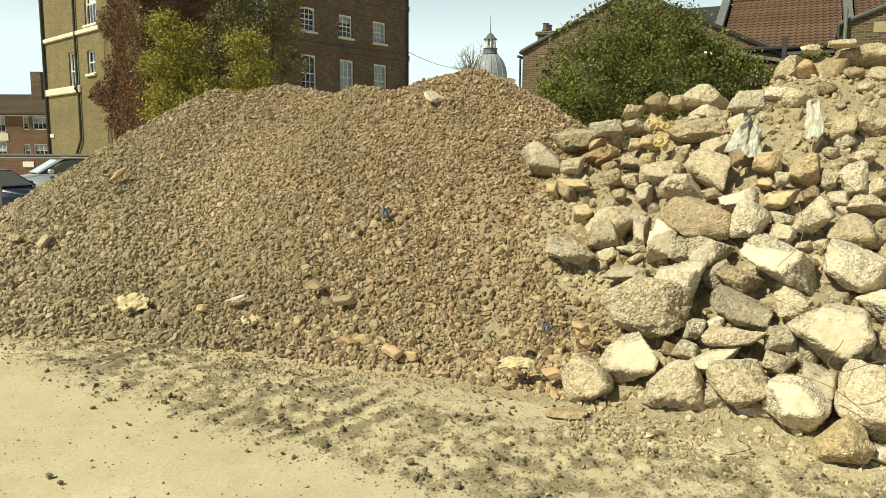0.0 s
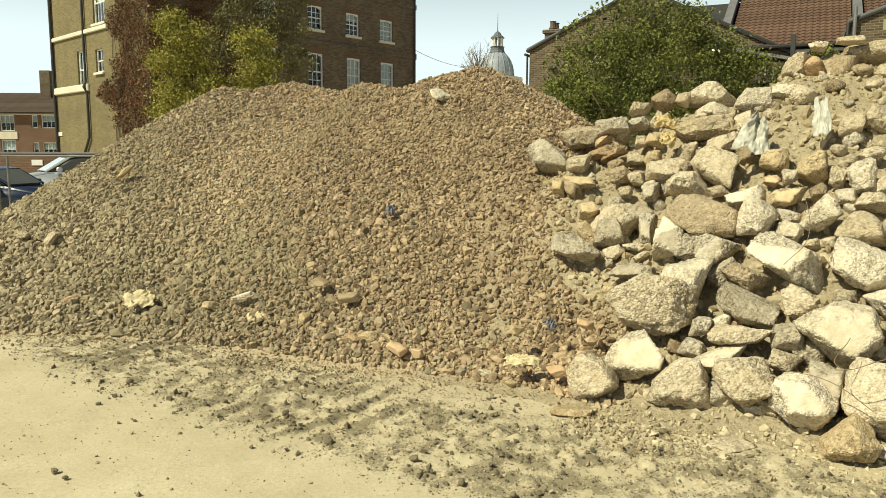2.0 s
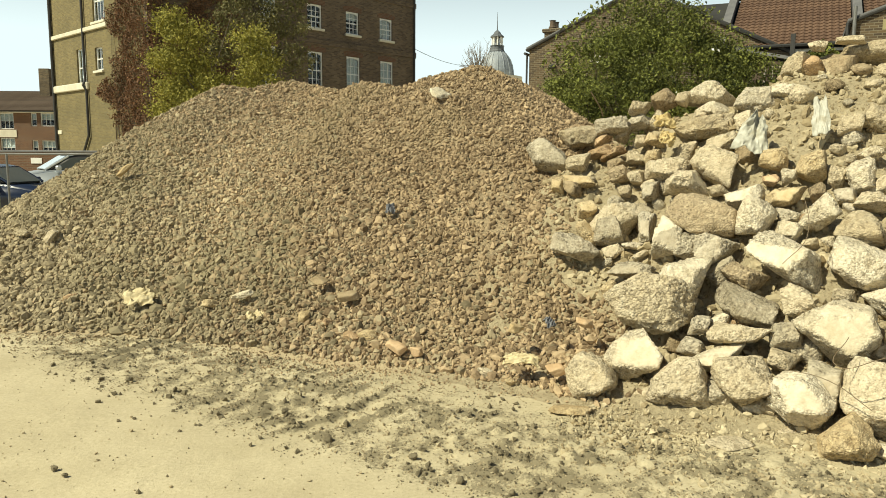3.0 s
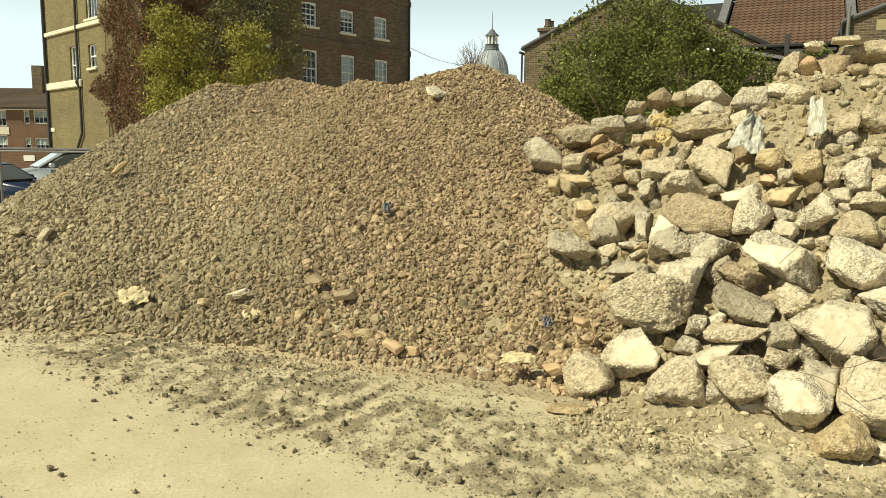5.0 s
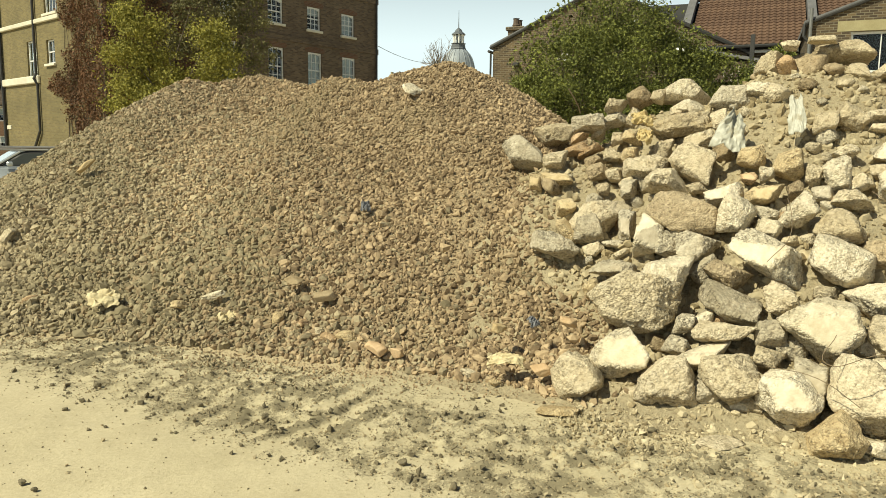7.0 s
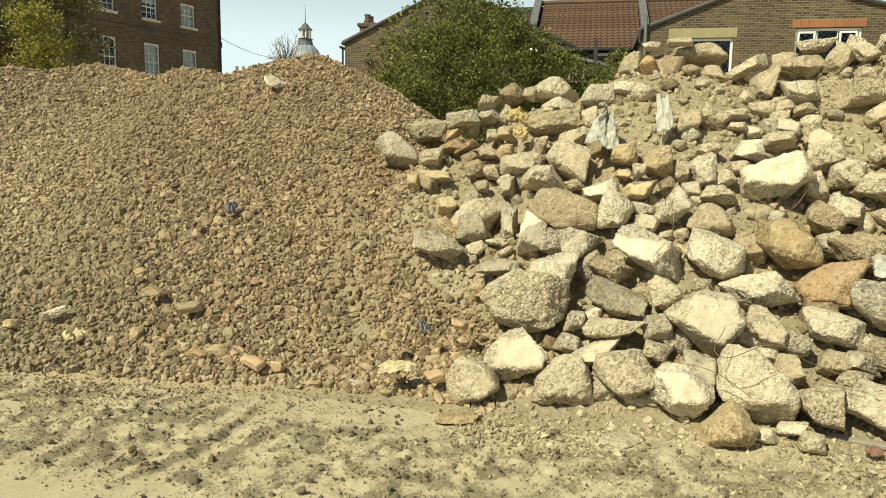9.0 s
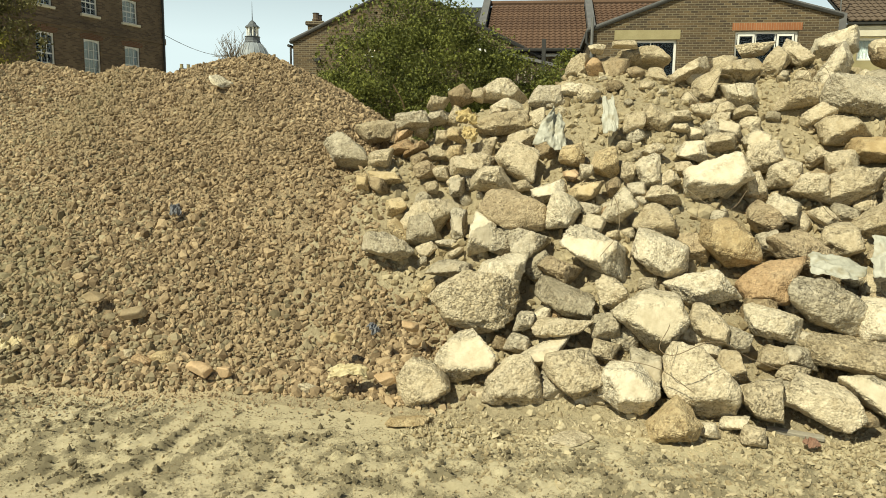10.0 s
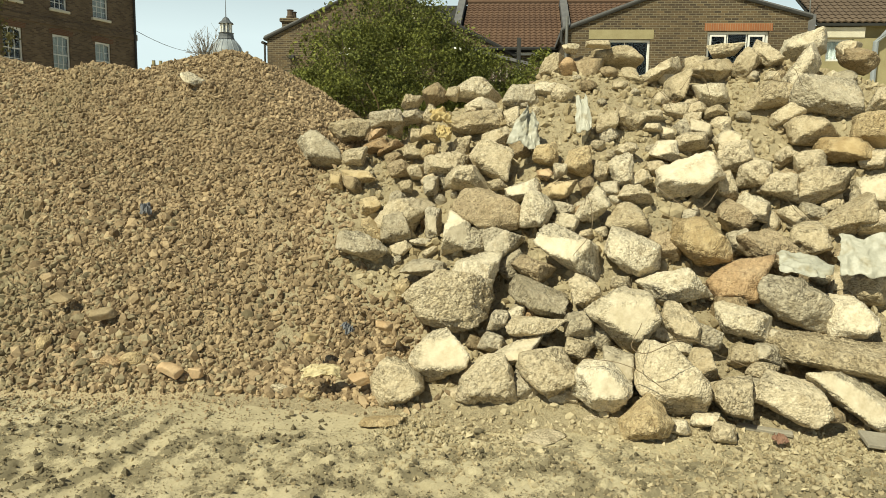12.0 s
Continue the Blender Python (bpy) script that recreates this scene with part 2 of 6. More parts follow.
CRUMB = mat("pale_concrete_crumbs", (0.30, 0.24, 0.14), (0.62, 0.53, 0.35), 0.8, 0.93, 0.4, 40.0, island=0.8)
EARTH = mat("gravelly_earth", (0.33, 0.265, 0.155), (0.56, 0.47, 0.305), 4.0, 0.96, 1.0, 30.0, stain=(0.47, 0.395, 0.25), stain_scale=0.9, dist=0.04, speck=(0.25, 0.195, 0.11))
SPOIL = spoil_mat()
CLOD = mat("damp_clod", (0.12, 0.098, 0.057), (0.26, 0.215, 0.13), 10.0, 0.95, 0.8, 60.0, dist=0.02, island=0.4)
GROUND = ground_mat()
DARK_BRICK = brick_mat("sooty_brown_brick", (0.088, 0.060, 0.038), (0.20, 0.14, 0.082), (0.15, 0.12, 0.086), stain=(0.055, 0.041, 0.028))
STOCK_BRICK = brick_mat("yellow_stock_brick", (0.225, 0.175, 0.072), (0.145, 0.112, 0.050), (0.20, 0.172, 0.092), stain=(0.085, 0.074, 0.034))
GABLE_BRICK = brick_mat("brown_stock_brick", (0.145, 0.100, 0.050), (0.050, 0.035, 0.022), (0.22, 0.19, 0.13), stain=(0.075, 0.052, 0.03))
RED_BRICK = brick_mat("red_brown_brick", (0.17, 0.085, 0.045), (0.12, 0.062, 0.035), (0.17, 0.13, 0.09))
STUCCO = mat("cream_stucco", (0.52, 0.47, 0.35), (0.72, 0.68, 0.55), 1.5, 0.85, 0.15)
RENDER_OLIVE = mat("stained_render", (0.26, 0.22, 0.11), (0.40, 0.35, 0.20), 2.0, 0.9, 0.2)
TILE_RED = mat("orange_clay_tile", (0.088, 0.047, 0.028), (0.155, 0.090, 0.054), 1.2, 0.85, 0.2, 20.0, per_object=0.5)
TILE_BROWN = mat("brown_concrete_tile", (0.085, 0.06, 0.042), (0.16, 0.115, 0.08), 1.2, 0.85, 0.2, 20.0, per_object=0.3)
SLATE = mat("grey_slate", (0.10, 0.10, 0.105), (0.19, 0.185, 0.18), 3.0, 0.7, 0.2)
LEAD = mat("weathered_lead", (0.20, 0.225, 0.25), (0.36, 0.39, 0.41), 1.5, 0.6, 0.1)
LEAD_DARK = mat("dark_lead", (0.07, 0.08, 0.09), (0.13, 0.14, 0.15), 2.0, 0.6, 0.1)
WHITE_PAINT = mat("white_window_paint", (0.66, 0.65, 0.60), (0.82, 0.81, 0.77), 3.0, 0.5, 0.05)
CURTAIN = mat("net_curtain", (0.40, 0.42, 0.42), (0.62, 0.63, 0.60), 3.0, 0.9, 0.1)
# near-black so that the shade of closed interiors is in the colour
INTERIOR_SHADE = mat("near_black_interior_shade", (0.02, 0.02, 0.02), (0.04, 0.04, 0.035), 2.0, 0.95, 0.0)
PIPE = mat("black_pipe", (0.018, 0.018, 0.017), (0.045, 0.043, 0.04), 4.0, 0.6, 0.1)
GLASS = glass_mat("window_glass", (0.85, 0.92, 0.92))
# opaque windscreen, the bright sky reflection put into its pale colour
SKY_SCREEN = mat("sky_reflection_windscreen", (0.55, 0.60, 0.60), (0.68, 0.72, 0.71), 1.0, 0.08, 0.0, metal=0.5)
CAR_GLASS = mat("tinted_car_glass", (0.10, 0.12, 0.125), (0.15, 0.17, 0.17), 1.0, 0.04, 0.0)
PAINT_BLUE = mat("navy_car_paint", (0.012, 0.02, 0.045), (0.02, 0.03, 0.06), 1.0, 0.25, 0.0)
PAINT_SILVER = mat("silver_car_paint", (0.42, 0.45, 0.47), (0.52, 0.55, 0.56), 1.0, 0.3, 0.0, metal=0.4)
RUBBER = mat("tyre_rubber", (0.015, 0.015, 0.015), (0.035, 0.033, 0.03), 8.0, 0.85, 0.2)
ALLOY = mat("wheel_alloy", (0.35, 0.35, 0.36), (0.5, 0.5, 0.5), 4.0, 0.35, 0.0, metal=0.9)
GALV = mat("galvanised_steel", (0.13, 0.13, 0.125), (0.22, 0.22, 0.21), 5.0, 0.6, 0.1, metal=0.3)
RUST = mat("rusted_wire", (0.16, 0.11, 0.06), (0.32, 0.25, 0.16), 20.0, 0.8, 0.2, metal=0.3)
FENCE_WOOD = mat("dark_fence_timber", (0.05, 0.033, 0.022), (0.095, 0.065, 0.042), 3.0, 0.85, 0.2)
BARK = mat("grey_brown_bark", (0.07, 0.055, 0.038), (0.17, 0.135, 0.095), 8.0, 0.95, 0.6)
TWIG = mat("bare_twig", (0.17, 0.14, 0.11), (0.28, 0.24, 0.19), 5.0, 0.95, 0.2)
LEAF_BUSH = leaf_mat("privet_green_leaf", (0.012, 0.020, 0.004), (0.235, 0.255, 0.045))
LEAF_MAPLE = leaf_mat("spring_yellow_green_leaf", (0.11, 0.112, 0.018), (0.42, 0.375, 0.068))
LEAF_OLIVE = leaf_mat("dull_olive_leaf", (0.065, 0.066, 0.022), (0.20, 0.175, 0.06))
LEAF_IVY = leaf_mat("russet_creeper_leaf", (0.045, 0.024, 0.012), (0.26, 0.13, 0.058))
BLOSSOM = mat("white_blossom", (0.65, 0.66, 0.58), (0.8, 0.8, 0.74), 5.0, 0.7, 0.0)
PLASTIC = mat("dusty_clear_plastic", (0.34, 0.33, 0.265), (0.50, 0.485, 0.40), 6.0, 0.5, 0.2, stain=(0.30, 0.265, 0.175), stain_scale=9.0)
FOAM = mat("yellow_foam", (0.42, 0.30, 0.12), (0.62, 0.50, 0.26), 8.0, 0.9, 0.6)
BLUE_RAG = mat("faded_blue_plastic", (0.10, 0.105, 0.125), (0.23, 0.23, 0.235), 10.0, 0.7, 0.2)
CARD = mat("dirty_cream_card", (0.46, 0.37, 0.20), (0.66, 0.57, 0.36), 6.0, 0.85, 0.2)
BOARD = mat("weathered_board", (0.24, 0.21, 0.16), (0.40, 0.36, 0.28), 6.0, 0.9, 0.4)
RED_RAG = mat("faded_red_rag", (0.19, 0.095, 0.06), (0.32, 0.19, 0.13), 10.0, 0.95, 0.3)


# ---- mesh helpers ----
def mesh_of(name, verts, faces, material, smooth=False):
    me = bpy.data.meshes.new(name)
    me.from_pydata([tuple(v) for v in verts], [], [tuple(f) for f in faces])
    me.materials.append(material)
    if smooth:
        me.shade_smooth()
    return me


def tri_mesh(name, verts, tris, material, smooth=False):
    """A mesh straight from arrays of places and triangles."""
    me = bpy.data.meshes.new(name)
    me.vertices.add(len(verts))
    me.vertices.foreach_set("co", np.asarray(verts, np.float32).ravel())
    me.loops.add(len(tris) * 3)
    me.loops.foreach_set("vertex_index", np.asarray(tris, np.int32).ravel())
    me.polygons.add(len(tris))
    me.polygons.foreach_set("loop_start", np.arange(0, len(tris) * 3, 3, dtype=np.int32))
    me.materials.append(material)
    me.update(calc_edges=True)
    if smooth:
        me.shade_smooth()
    else:
        me.shade_flat()
    return me


def part(name, bm, material, parent=None, label="", smooth=False):
    me = bpy.data.meshes.new(name)
    bm.to_mesh(me)
    bm.free()
    me.materials.append(material)
    if smooth:
        me.shade_smooth()
    ob = new(name, me)
    ob.parent = parent
    return tagged(ob, label)


def add_box(bm, x0, x1, y0, y1, z0, z1, bevel=0.0):
    c = Matrix.Translation(((x0 + x1) / 2, (y0 + y1) / 2, (z0 + z1) / 2)) @ Matrix.Diagonal((x1 - x0, y1 - y0, z1 - z0, 1))
    vs = bmesh.ops.create_cube(bm, size=1.0, matrix=c)["verts"]
    if bevel:
        es = list({e for v in vs for e in v.link_edges})
        bmesh.ops.bevel(bm, geom=es, offset=bevel, segments=1, affect="EDGES")
    return bm


def box(x0, x1, y0, y1, z0, z1, bevel=0.0):
    return add_box(bmesh.new(), x0, x1, y0, y1, z0, z1, bevel)


def add_tube(bm, pts, radii, sides=7):
    """A bent, tapering rod through the points."""
    rings = []
    pts = [Vector(p) for p in pts]
    for i, p in enumerate(pts):
        way = (pts[min(i + 1, len(pts) - 1)] - pts[max(i - 1, 0)]).normalized()
        side = way.orthogonal().normalized()
        up = way.cross(side)
        r = radii[i] if isinstance(radii, (list, tuple)) else radii
        rings.append([bm.verts.new(p + (side * math.cos(a) + up * math.sin(a)) * r) for a in [2 * math.pi * k / sides for k in range(sides)]])
    for a, b in zip(rings[:-1], rings[1:]):
        for k in range(sides):
            bm.faces.new((a[k], a[(k + 1) % sides], b[(k + 1) % sides], b[k]))
    bm.faces.new(rings[0][::-1])
    bm.faces.new(rings[-1])
    return bm


def prism(profile, y0, y1):
    """A profile of (x, z) points drawn out from y0 to y1."""
    bm = bmesh.new()
    a = [bm.verts.new((x, y0, z)) for x, z in profile]
    b = [bm.verts.new((x, y1, z)) for x, z in profile]
    bm.faces.new(a)
    bm.faces.new(b[::-1])
    for i in range(len(profile)):
        j = (i + 1) % len(profile)
        bm.faces.new((a[j], a[i], b[i], b[j]))
    bmesh.ops.recalc_face_normals(bm, faces=bm.faces)
    return bm


def lathe(profile, sides=16):
    """Turn a profile of (radius, z) about the z axis."""
    bm = bmesh.new()
    rings = [[bm.verts.new((r * math.cos(2 * math.pi * k / sides), r * math.sin(2 * math.pi * k / sides), z)) for k in range(sides)] for r, z in profile]
    for a, b in zip(rings[:-1], rings[1:]):
        for k in range(sides):
            bm.faces.new((a[k], a[(k + 1) % sides], b[(k + 1) % sides], b[k]))
    bm.faces.new(rings[0][::-1])
    bm.faces.new(rings[-1])
    return bm


def empty(name, m, label, category, group="", kind=""):
    ob = new(name)
    ob.matrix_world = m
    return tagged(ob, label, category, group, kind)


def ico(level):
    bm = bmesh.new()
    bmesh.ops.create_icosphere(bm, subdivisions=level, radius=1.0)
    v = np.array([p.co[:] for p in bm.verts])
    f = np.array([[w.index for w in q.verts] for q in bm.faces])
    bm.free()
    return v, f


OCTA = (np.array([(1, 0, 0), (-1, 0, 0), (0, 1, 0), (0, -1, 0), (0, 0, 1), (0, 0, -1)], float), np.array([(0, 2, 4), (2, 1, 4), (1, 3, 4), (3, 0, 4), (2, 0, 5), (1, 2, 5), (3, 1, 5), (0, 3, 5)]))
ICO = {k: ico(k) for k in (1, 2, 3, 4, 5, 6)}
ICO[0] = OCTA


def fractal(x, y, scale, seed=0.0):
    """Smooth noise for arrays of plan places, in about -1 to 1."""
    return np.array([noise.fractal(Vector((a * scale, b * scale, seed)), 1.0, 2.0, 4) for a, b in zip(np.ravel(x), np.ravel(y))]).reshape(np.shape(x))


# ---- ground and heaps ----
GRAVEL_RIDGE = [(-3.61, 9.78, 2.30), (-3.08, 10.27, 2.70), (-2.75, 10.20, 2.65), (-2.24, 10.34, 2.79), (-1.71, 9.99, 2.64), (-1.38, 9.83, 2.58), (-1.09, 9.86, 2.71), (-0.62, 9.65, 2.64), (-0.18, 9.73, 2.81), (0.33, 9.69, 2.92), (0.67, 9.28, 2.75)]
RUBBLE_RIDGE = [(1.34, 7.16, 1.95), (1.85, 7.22, 2.08), (2.10, 7.27, 2.19), (2.65, 7.29, 2.36), (3.15, 7.06, 2.45), (3.39, 7.06, 2.74), (3.84, 6.90, 2.74), (4.10, 6.75, 2.55), (4.75, 6.65, 2.74), (5.58, 6.38, 2.86), (5.70, 6.08, 2.74), (5.85, 5.65, 2.60), (6.82, 4.87, 2.50), (7.59, 3.30, 2.50)]
GRAVEL_SLOPE, RUBBLE_SLOPE = 0.66, 0.72


def heap(x, y, ridge, slope, base=0.075, toe=0.048):
    """Height of loose stuff tipped along a ridge, lying at its angle of repose, with a soft toe."""
    h = np.full(np.shape(x), -9.0)
    for (ax, ay, az), (bx, by, bz) in zip(ridge[:-1], ridge[1:]):
        for k in np.linspace(0, 1, 7):
            h = np.maximum(h, az + (bz - az) * k - slope * np.sqrt((x - ax - (bx - ax) * k) ** 2 + (y - ay - (by - ay) * k) ** 2 + 0.03))
    return 0.5 * (h + np.sqrt(h * h + toe)) - base


def gravel_h(x, y):
    return heap(x, y, GRAVEL_RIDGE, GRAVEL_SLOPE)


def rubble_h(x, y):
    return heap(x, y, RUBBLE_RIDGE, RUBBLE_SLOPE, 0.14)


def lane(x, y):
    """How far a place lies inside the churned wheel lane: 1 in its middle, 0 outside."""
    mid = 5.36 - 0.72 * (x + 2.1) + 0.032 * (x + 2.1) ** 2
    half = 0.72
    return np.clip(1.25 - np.abs(y - mid) / half, 0, 1) * np.clip((x + 4.3) / 1.2, 0, 1)


def graded(lo, hi, a, b, step, n):
    """Coordinates dense between a and b and growing sparser out to lo and hi."""
    inner = np.arange(a, b + step / 2, step)
    k = np.linspace(0, 1, n + 1)[1:] ** 3
    return np.concatenate([(a + (lo - a) * k)[::-1], inner, b + (hi - b) * k])


def grid_mesh(name, xs, ys, zf, material):
    X, Y = np.meshgrid(xs, ys)
    Zs = zf(X, Y)
    nx, ny = len(xs), len(ys)
    i = np.arange(nx * ny).reshape(ny, nx)
    a, b, c, d = i[:-1, :-1].ravel(), i[:-1, 1:].ravel(), i[1:, 1:].ravel(), i[1:, :-1].ravel()
    me = tri_mesh(name, np.stack([X.ravel(), Y.ravel(), Zs.ravel()], 1), np.concatenate([np.stack([a, b, c], 1), np.stack([a, c, d], 1)]), material, True)
    return me, X.ravel(), Y.ravel()


def tread(x, y):
    """Slanting ridges pressed by tyre lugs, strong in patches."""
    ph = (-0.81 * x + 0.59 * y) * 33 + 3.2 * fractal(x, y, 1.3, 5.0)
    return np.clip(np.sin(ph), -0.3, 1) * np.clip(fractal(x, y, 0.9, 9.0) * 2.2 + 0.6, 0, 1) * np.clip(fractal(x, y, 2.6, 19.0) * 2.4 + 0.75, 0.1, 1) * np.clip(0.4 - x, 0.12, 1)


def ground_z(X, Y):
    near = np.clip(1.6 - np.hypot(X, Y - 4) / 8, 0, 1)
    z = np.zeros(X.shape)
    m = near > 0
    z[m] = near[m] * (0.022 * fractal(X[m], Y[m], 0.7, 3.0) + 0.003 * fractal(X[m], Y[m], 9.0, 1.0))
    k = lane(X, Y)
    lm = k > 0
    x, y, kk = X[lm], Y[lm], k[lm]
    z[lm] += kk * (0.008 * fractal(x, y, 3.5, 7.0) + 0.030 * tread(x, y) + 0.046 * np.abs(fractal(x, y, 11.0, 2.0)) - 0.01)
    return z


def damp(X, Y):
    """Where dark damp soil shows through the pale crust."""
    k = lane(X, Y)
    out = np.zeros(X.shape)
    m = k > 0
    x, y = X[m], Y[m]
    out[m] = np.clip(k[m] * 1.6, 0, 1) * np.clip(0.42 + 0.05 * np.clip(x, 0, 2) + 0.5 * fractal(x, y, 1.7, 51.0) + 0.9 * fractal(x, y, 7.0, 52.0) + 1.6 * tread(x, y), 0, 1)
    return out


gme, GX, GY = grid_mesh("ground", graded(-900, 900, -5.0, 4.6, 0.026, 26), graded(-500, 1500, 2.0, 6.9, 0.026, 26), ground_z, GROUND)
att = gme.attributes.new("damp", "FLOAT", "POINT")
att.data.foreach_set("value", damp(GX, GY).astype(np.float32))
tagged(new("ground", gme), "pale compacted dirt yard with a churned damp wheel lane", "ground", kind="structure")


def mound_z(fn, seed, rough, sink=0.0):
    def z(X, Y):
        h = fn(X, Y)
        m = h > -0.02
        h[m] += rough * np.clip(h[m] * 3, 0, 1) * (fractal(X[m], Y[m], 1.1, seed) + 0.35 * fractal(X[m], Y[m], 5.0, seed + 3))
        h[~m] -= 0.06
        return h - 0.025 - sink * np.clip(h * 2.5, 0, 1) * (0.3 + 0.7 * np.clip((2.1 - h) / 0.5, 0, 1))
    return z


me, _, _ = grid_mesh("spoil_mound", np.arange(-9.0, 4.6, 0.07), np.arange(4.0, 14.5, 0.07), mound_z(gravel_h, 11.0, 0.055), SPOIL)
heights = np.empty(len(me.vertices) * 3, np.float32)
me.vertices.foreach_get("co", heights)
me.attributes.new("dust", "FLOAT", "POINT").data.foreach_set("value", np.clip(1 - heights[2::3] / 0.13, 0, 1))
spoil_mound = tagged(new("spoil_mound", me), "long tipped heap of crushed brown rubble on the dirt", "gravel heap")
me, _, _ = grid_mesh("rubble_mound", np.arange(-1.6, 11.0, 0.07), np.arange(0.4, 10.6, 0.07), mound_z(rubble_h, 21.0, 0.08, 0.20), EARTH)
rubble_mound = tagged(new("rubble_mound", me), "earth and fine debris mound beneath broken concrete", "rubble mound")


# ---- loose stone, in one mesh each ----
def scatter_stones(name, places, sizes, material, seed, flat=0.65, level=1):
    """Many angular stones joined in one mesh."""
    rng = np.random.default_rng(seed)
    base, tris = ICO[level]
    kinds = []
    for k in range(14):
        v = base * rng.uniform(0.62, 1.35, (len(base), 1))
        for _ in range(3):
            nrm = rng.normal(size=3)
            nrm /= np.linalg.norm(nrm)
            over = np.clip(v @ nrm - rng.uniform(0.45, 0.8), 0, None)
            v = v - over[:, None] * nrm
        kinds.append(v * [rng.uniform(0.9, 1.35), rng.uniform(0.7, 1.05), rng.uniform(flat * 0.8, flat * 1.25)])
    n = len(places)
    pick = rng.integers(0, len(kinds), n)
    q = rng.normal(size=(n, 4))
    q /= np.linalg.norm(q, axis=1, keepdims=True)
    w, x, y, z = q.T
    R = np.stack([1 - 2 * (y * y + z * z), 2 * (x * y - z * w), 2 * (x * z + y * w), 2 * (x * y + z * w), 1 - 2 * (x * x + z * z), 2 * (y * z - x * w), 2 * (x * z - y * w), 2 * (y * z + x * w), 1 - 2 * (x * x + y * y)], 1).reshape(n, 3, 3)
    V = np.einsum("nij,nkj->nki", R, np.array(kinds)[pick]) * np.asarray(sizes)[:, None, None] + np.asarray(places)[:, None, :]
    F = tris[None] + (np.arange(n) * len(base))[:, None, None]
    return tri_mesh(name, V.reshape(-1, 3), F.reshape(-1, 3), material)


def edge_x(y):
    """Plan line between the crushed stone and the broken concrete."""
    return 0.84 + 0.06 * np.sin(y * 3.1) + 0.42 * np.exp(-((y - 5.25) / 0.5) ** 2) - 0.25 * np.clip(4.9 - y, 0, 1)


gz = mound_z(gravel_h, 11.0, 0.055)
rz = mound_z(rubble_h, 21.0, 0.08, 0.20)


def top(x, y):
    return np.maximum(np.maximum(gz(x, y), rz(x, y)), 0)


rng = np.random.default_rng(5)
N = 190000
x = rng.uniform(-7.4, 2.6, N)
y = 4.3 + 6.3 * rng.random(N) ** 1.15
z = top(x, y)
keep = (z > 0.012) & (x < edge_x(y) + 0.15 * rng.normal(size=N) + np.where(y > 7.4, 1.8, 0.0)) & (rng.random(N) < np.clip(z * 5 + 0.45, 0, 1))
bare = 0.75 * fractal(x, y * 0.4, 1.3, 31.0) + 0.22 * np.clip(z - 1.5, 0, 1) + 0.6 * np.exp(-((x - 0.35 - (y - 6) * 0.05) / 0.28) ** 2) * (y > 5.4) * (y < 8)
keep &= rng.random(N) > np.clip((bare - 0.34) * 2.2, 0, 0.72)
keep &= ((z > gz(x, y) - 0.01) | (x < edge_x(y) + 0.2)) & (x > -0.70 * y - 0.2)
x, y, z = x[keep], y[keep], z[keep]
s = 0.0115 + 0.017 * rng.random(len(x)) ** 2 + 0.020 * (rng.random(len(x)) < 0.035)
s *= 0.86 + 0.24 * np.clip(1.7 - z, 0, 1.2) * np.clip(1.1 + 0.8 * fractal(x, y, 0.8, 77.0), 0.3, 1.6)
ahead = y < np.interp(x, [p[0] for p in GRAVEL_RIDGE], [p[1] for p in GRAVEL_RIDGE]) + 0.3
warm = rng.random(len(x)) < 1 / (1 + np.exp(-(x + 1.7 + 0.5 * (y - 7)) * 1.6))
P = np.stack([x, y, z + s * (0.1 + 0.5 * rng.random(len(x)))], 1)
coarse = s > 0.0165
for pick, material, seed, label in ((warm, GRAVEL, 6, "loose angular crushed brick and concrete stones"), (~warm, GRAVEL_GREY, 7, "loose greyish crushed concrete stones")):
    for size, level in ((coarse, 1), (~coarse, 0)):
        me = scatter_stones("gravel", P[ahead & pick & size], s[ahead & pick & size], material, seed + 20 * level, 0.65 if level else 0.8, level)
        tagged(new("gravel", me), label, "gravel", kind="stuff")

# chips between the blocks and along the foot of the broken concrete
N = 36000
x = rng.uniform(0.2, 8.5, N)
y = rng.uniform(2.2, 8.6, N)
z = top(x, y)
keep = (x > edge_x(y) + 0.08 + np.where(y > 7.2, 0.9, 0.0)) & (rubble_h(x, y) > -0.112) & (rng.random(N) < np.where(z < 0.25, 0.8, 0.9))
x, y, z = x[keep], y[keep], z[keep]
s = 0.007 + (0.012 + 0.030 * np.clip(z * 3, 0, 1)) * rng.random(len(x)) ** 4.5 + 0.010 * rng.random(len(x))
big = s > 0.016
for pick, level in ((big, 1), (~big, 0)):
    me = scatter_stones("rubble_chips", np.stack([x, y, z + s * 0.2], 1)[pick], s[pick], CHIPS, 8 + level, 0.7, level)
    tagged(new("rubble_chips", me), "small broken concrete and stone chips between the blocks", "rubble", kind="stuff")

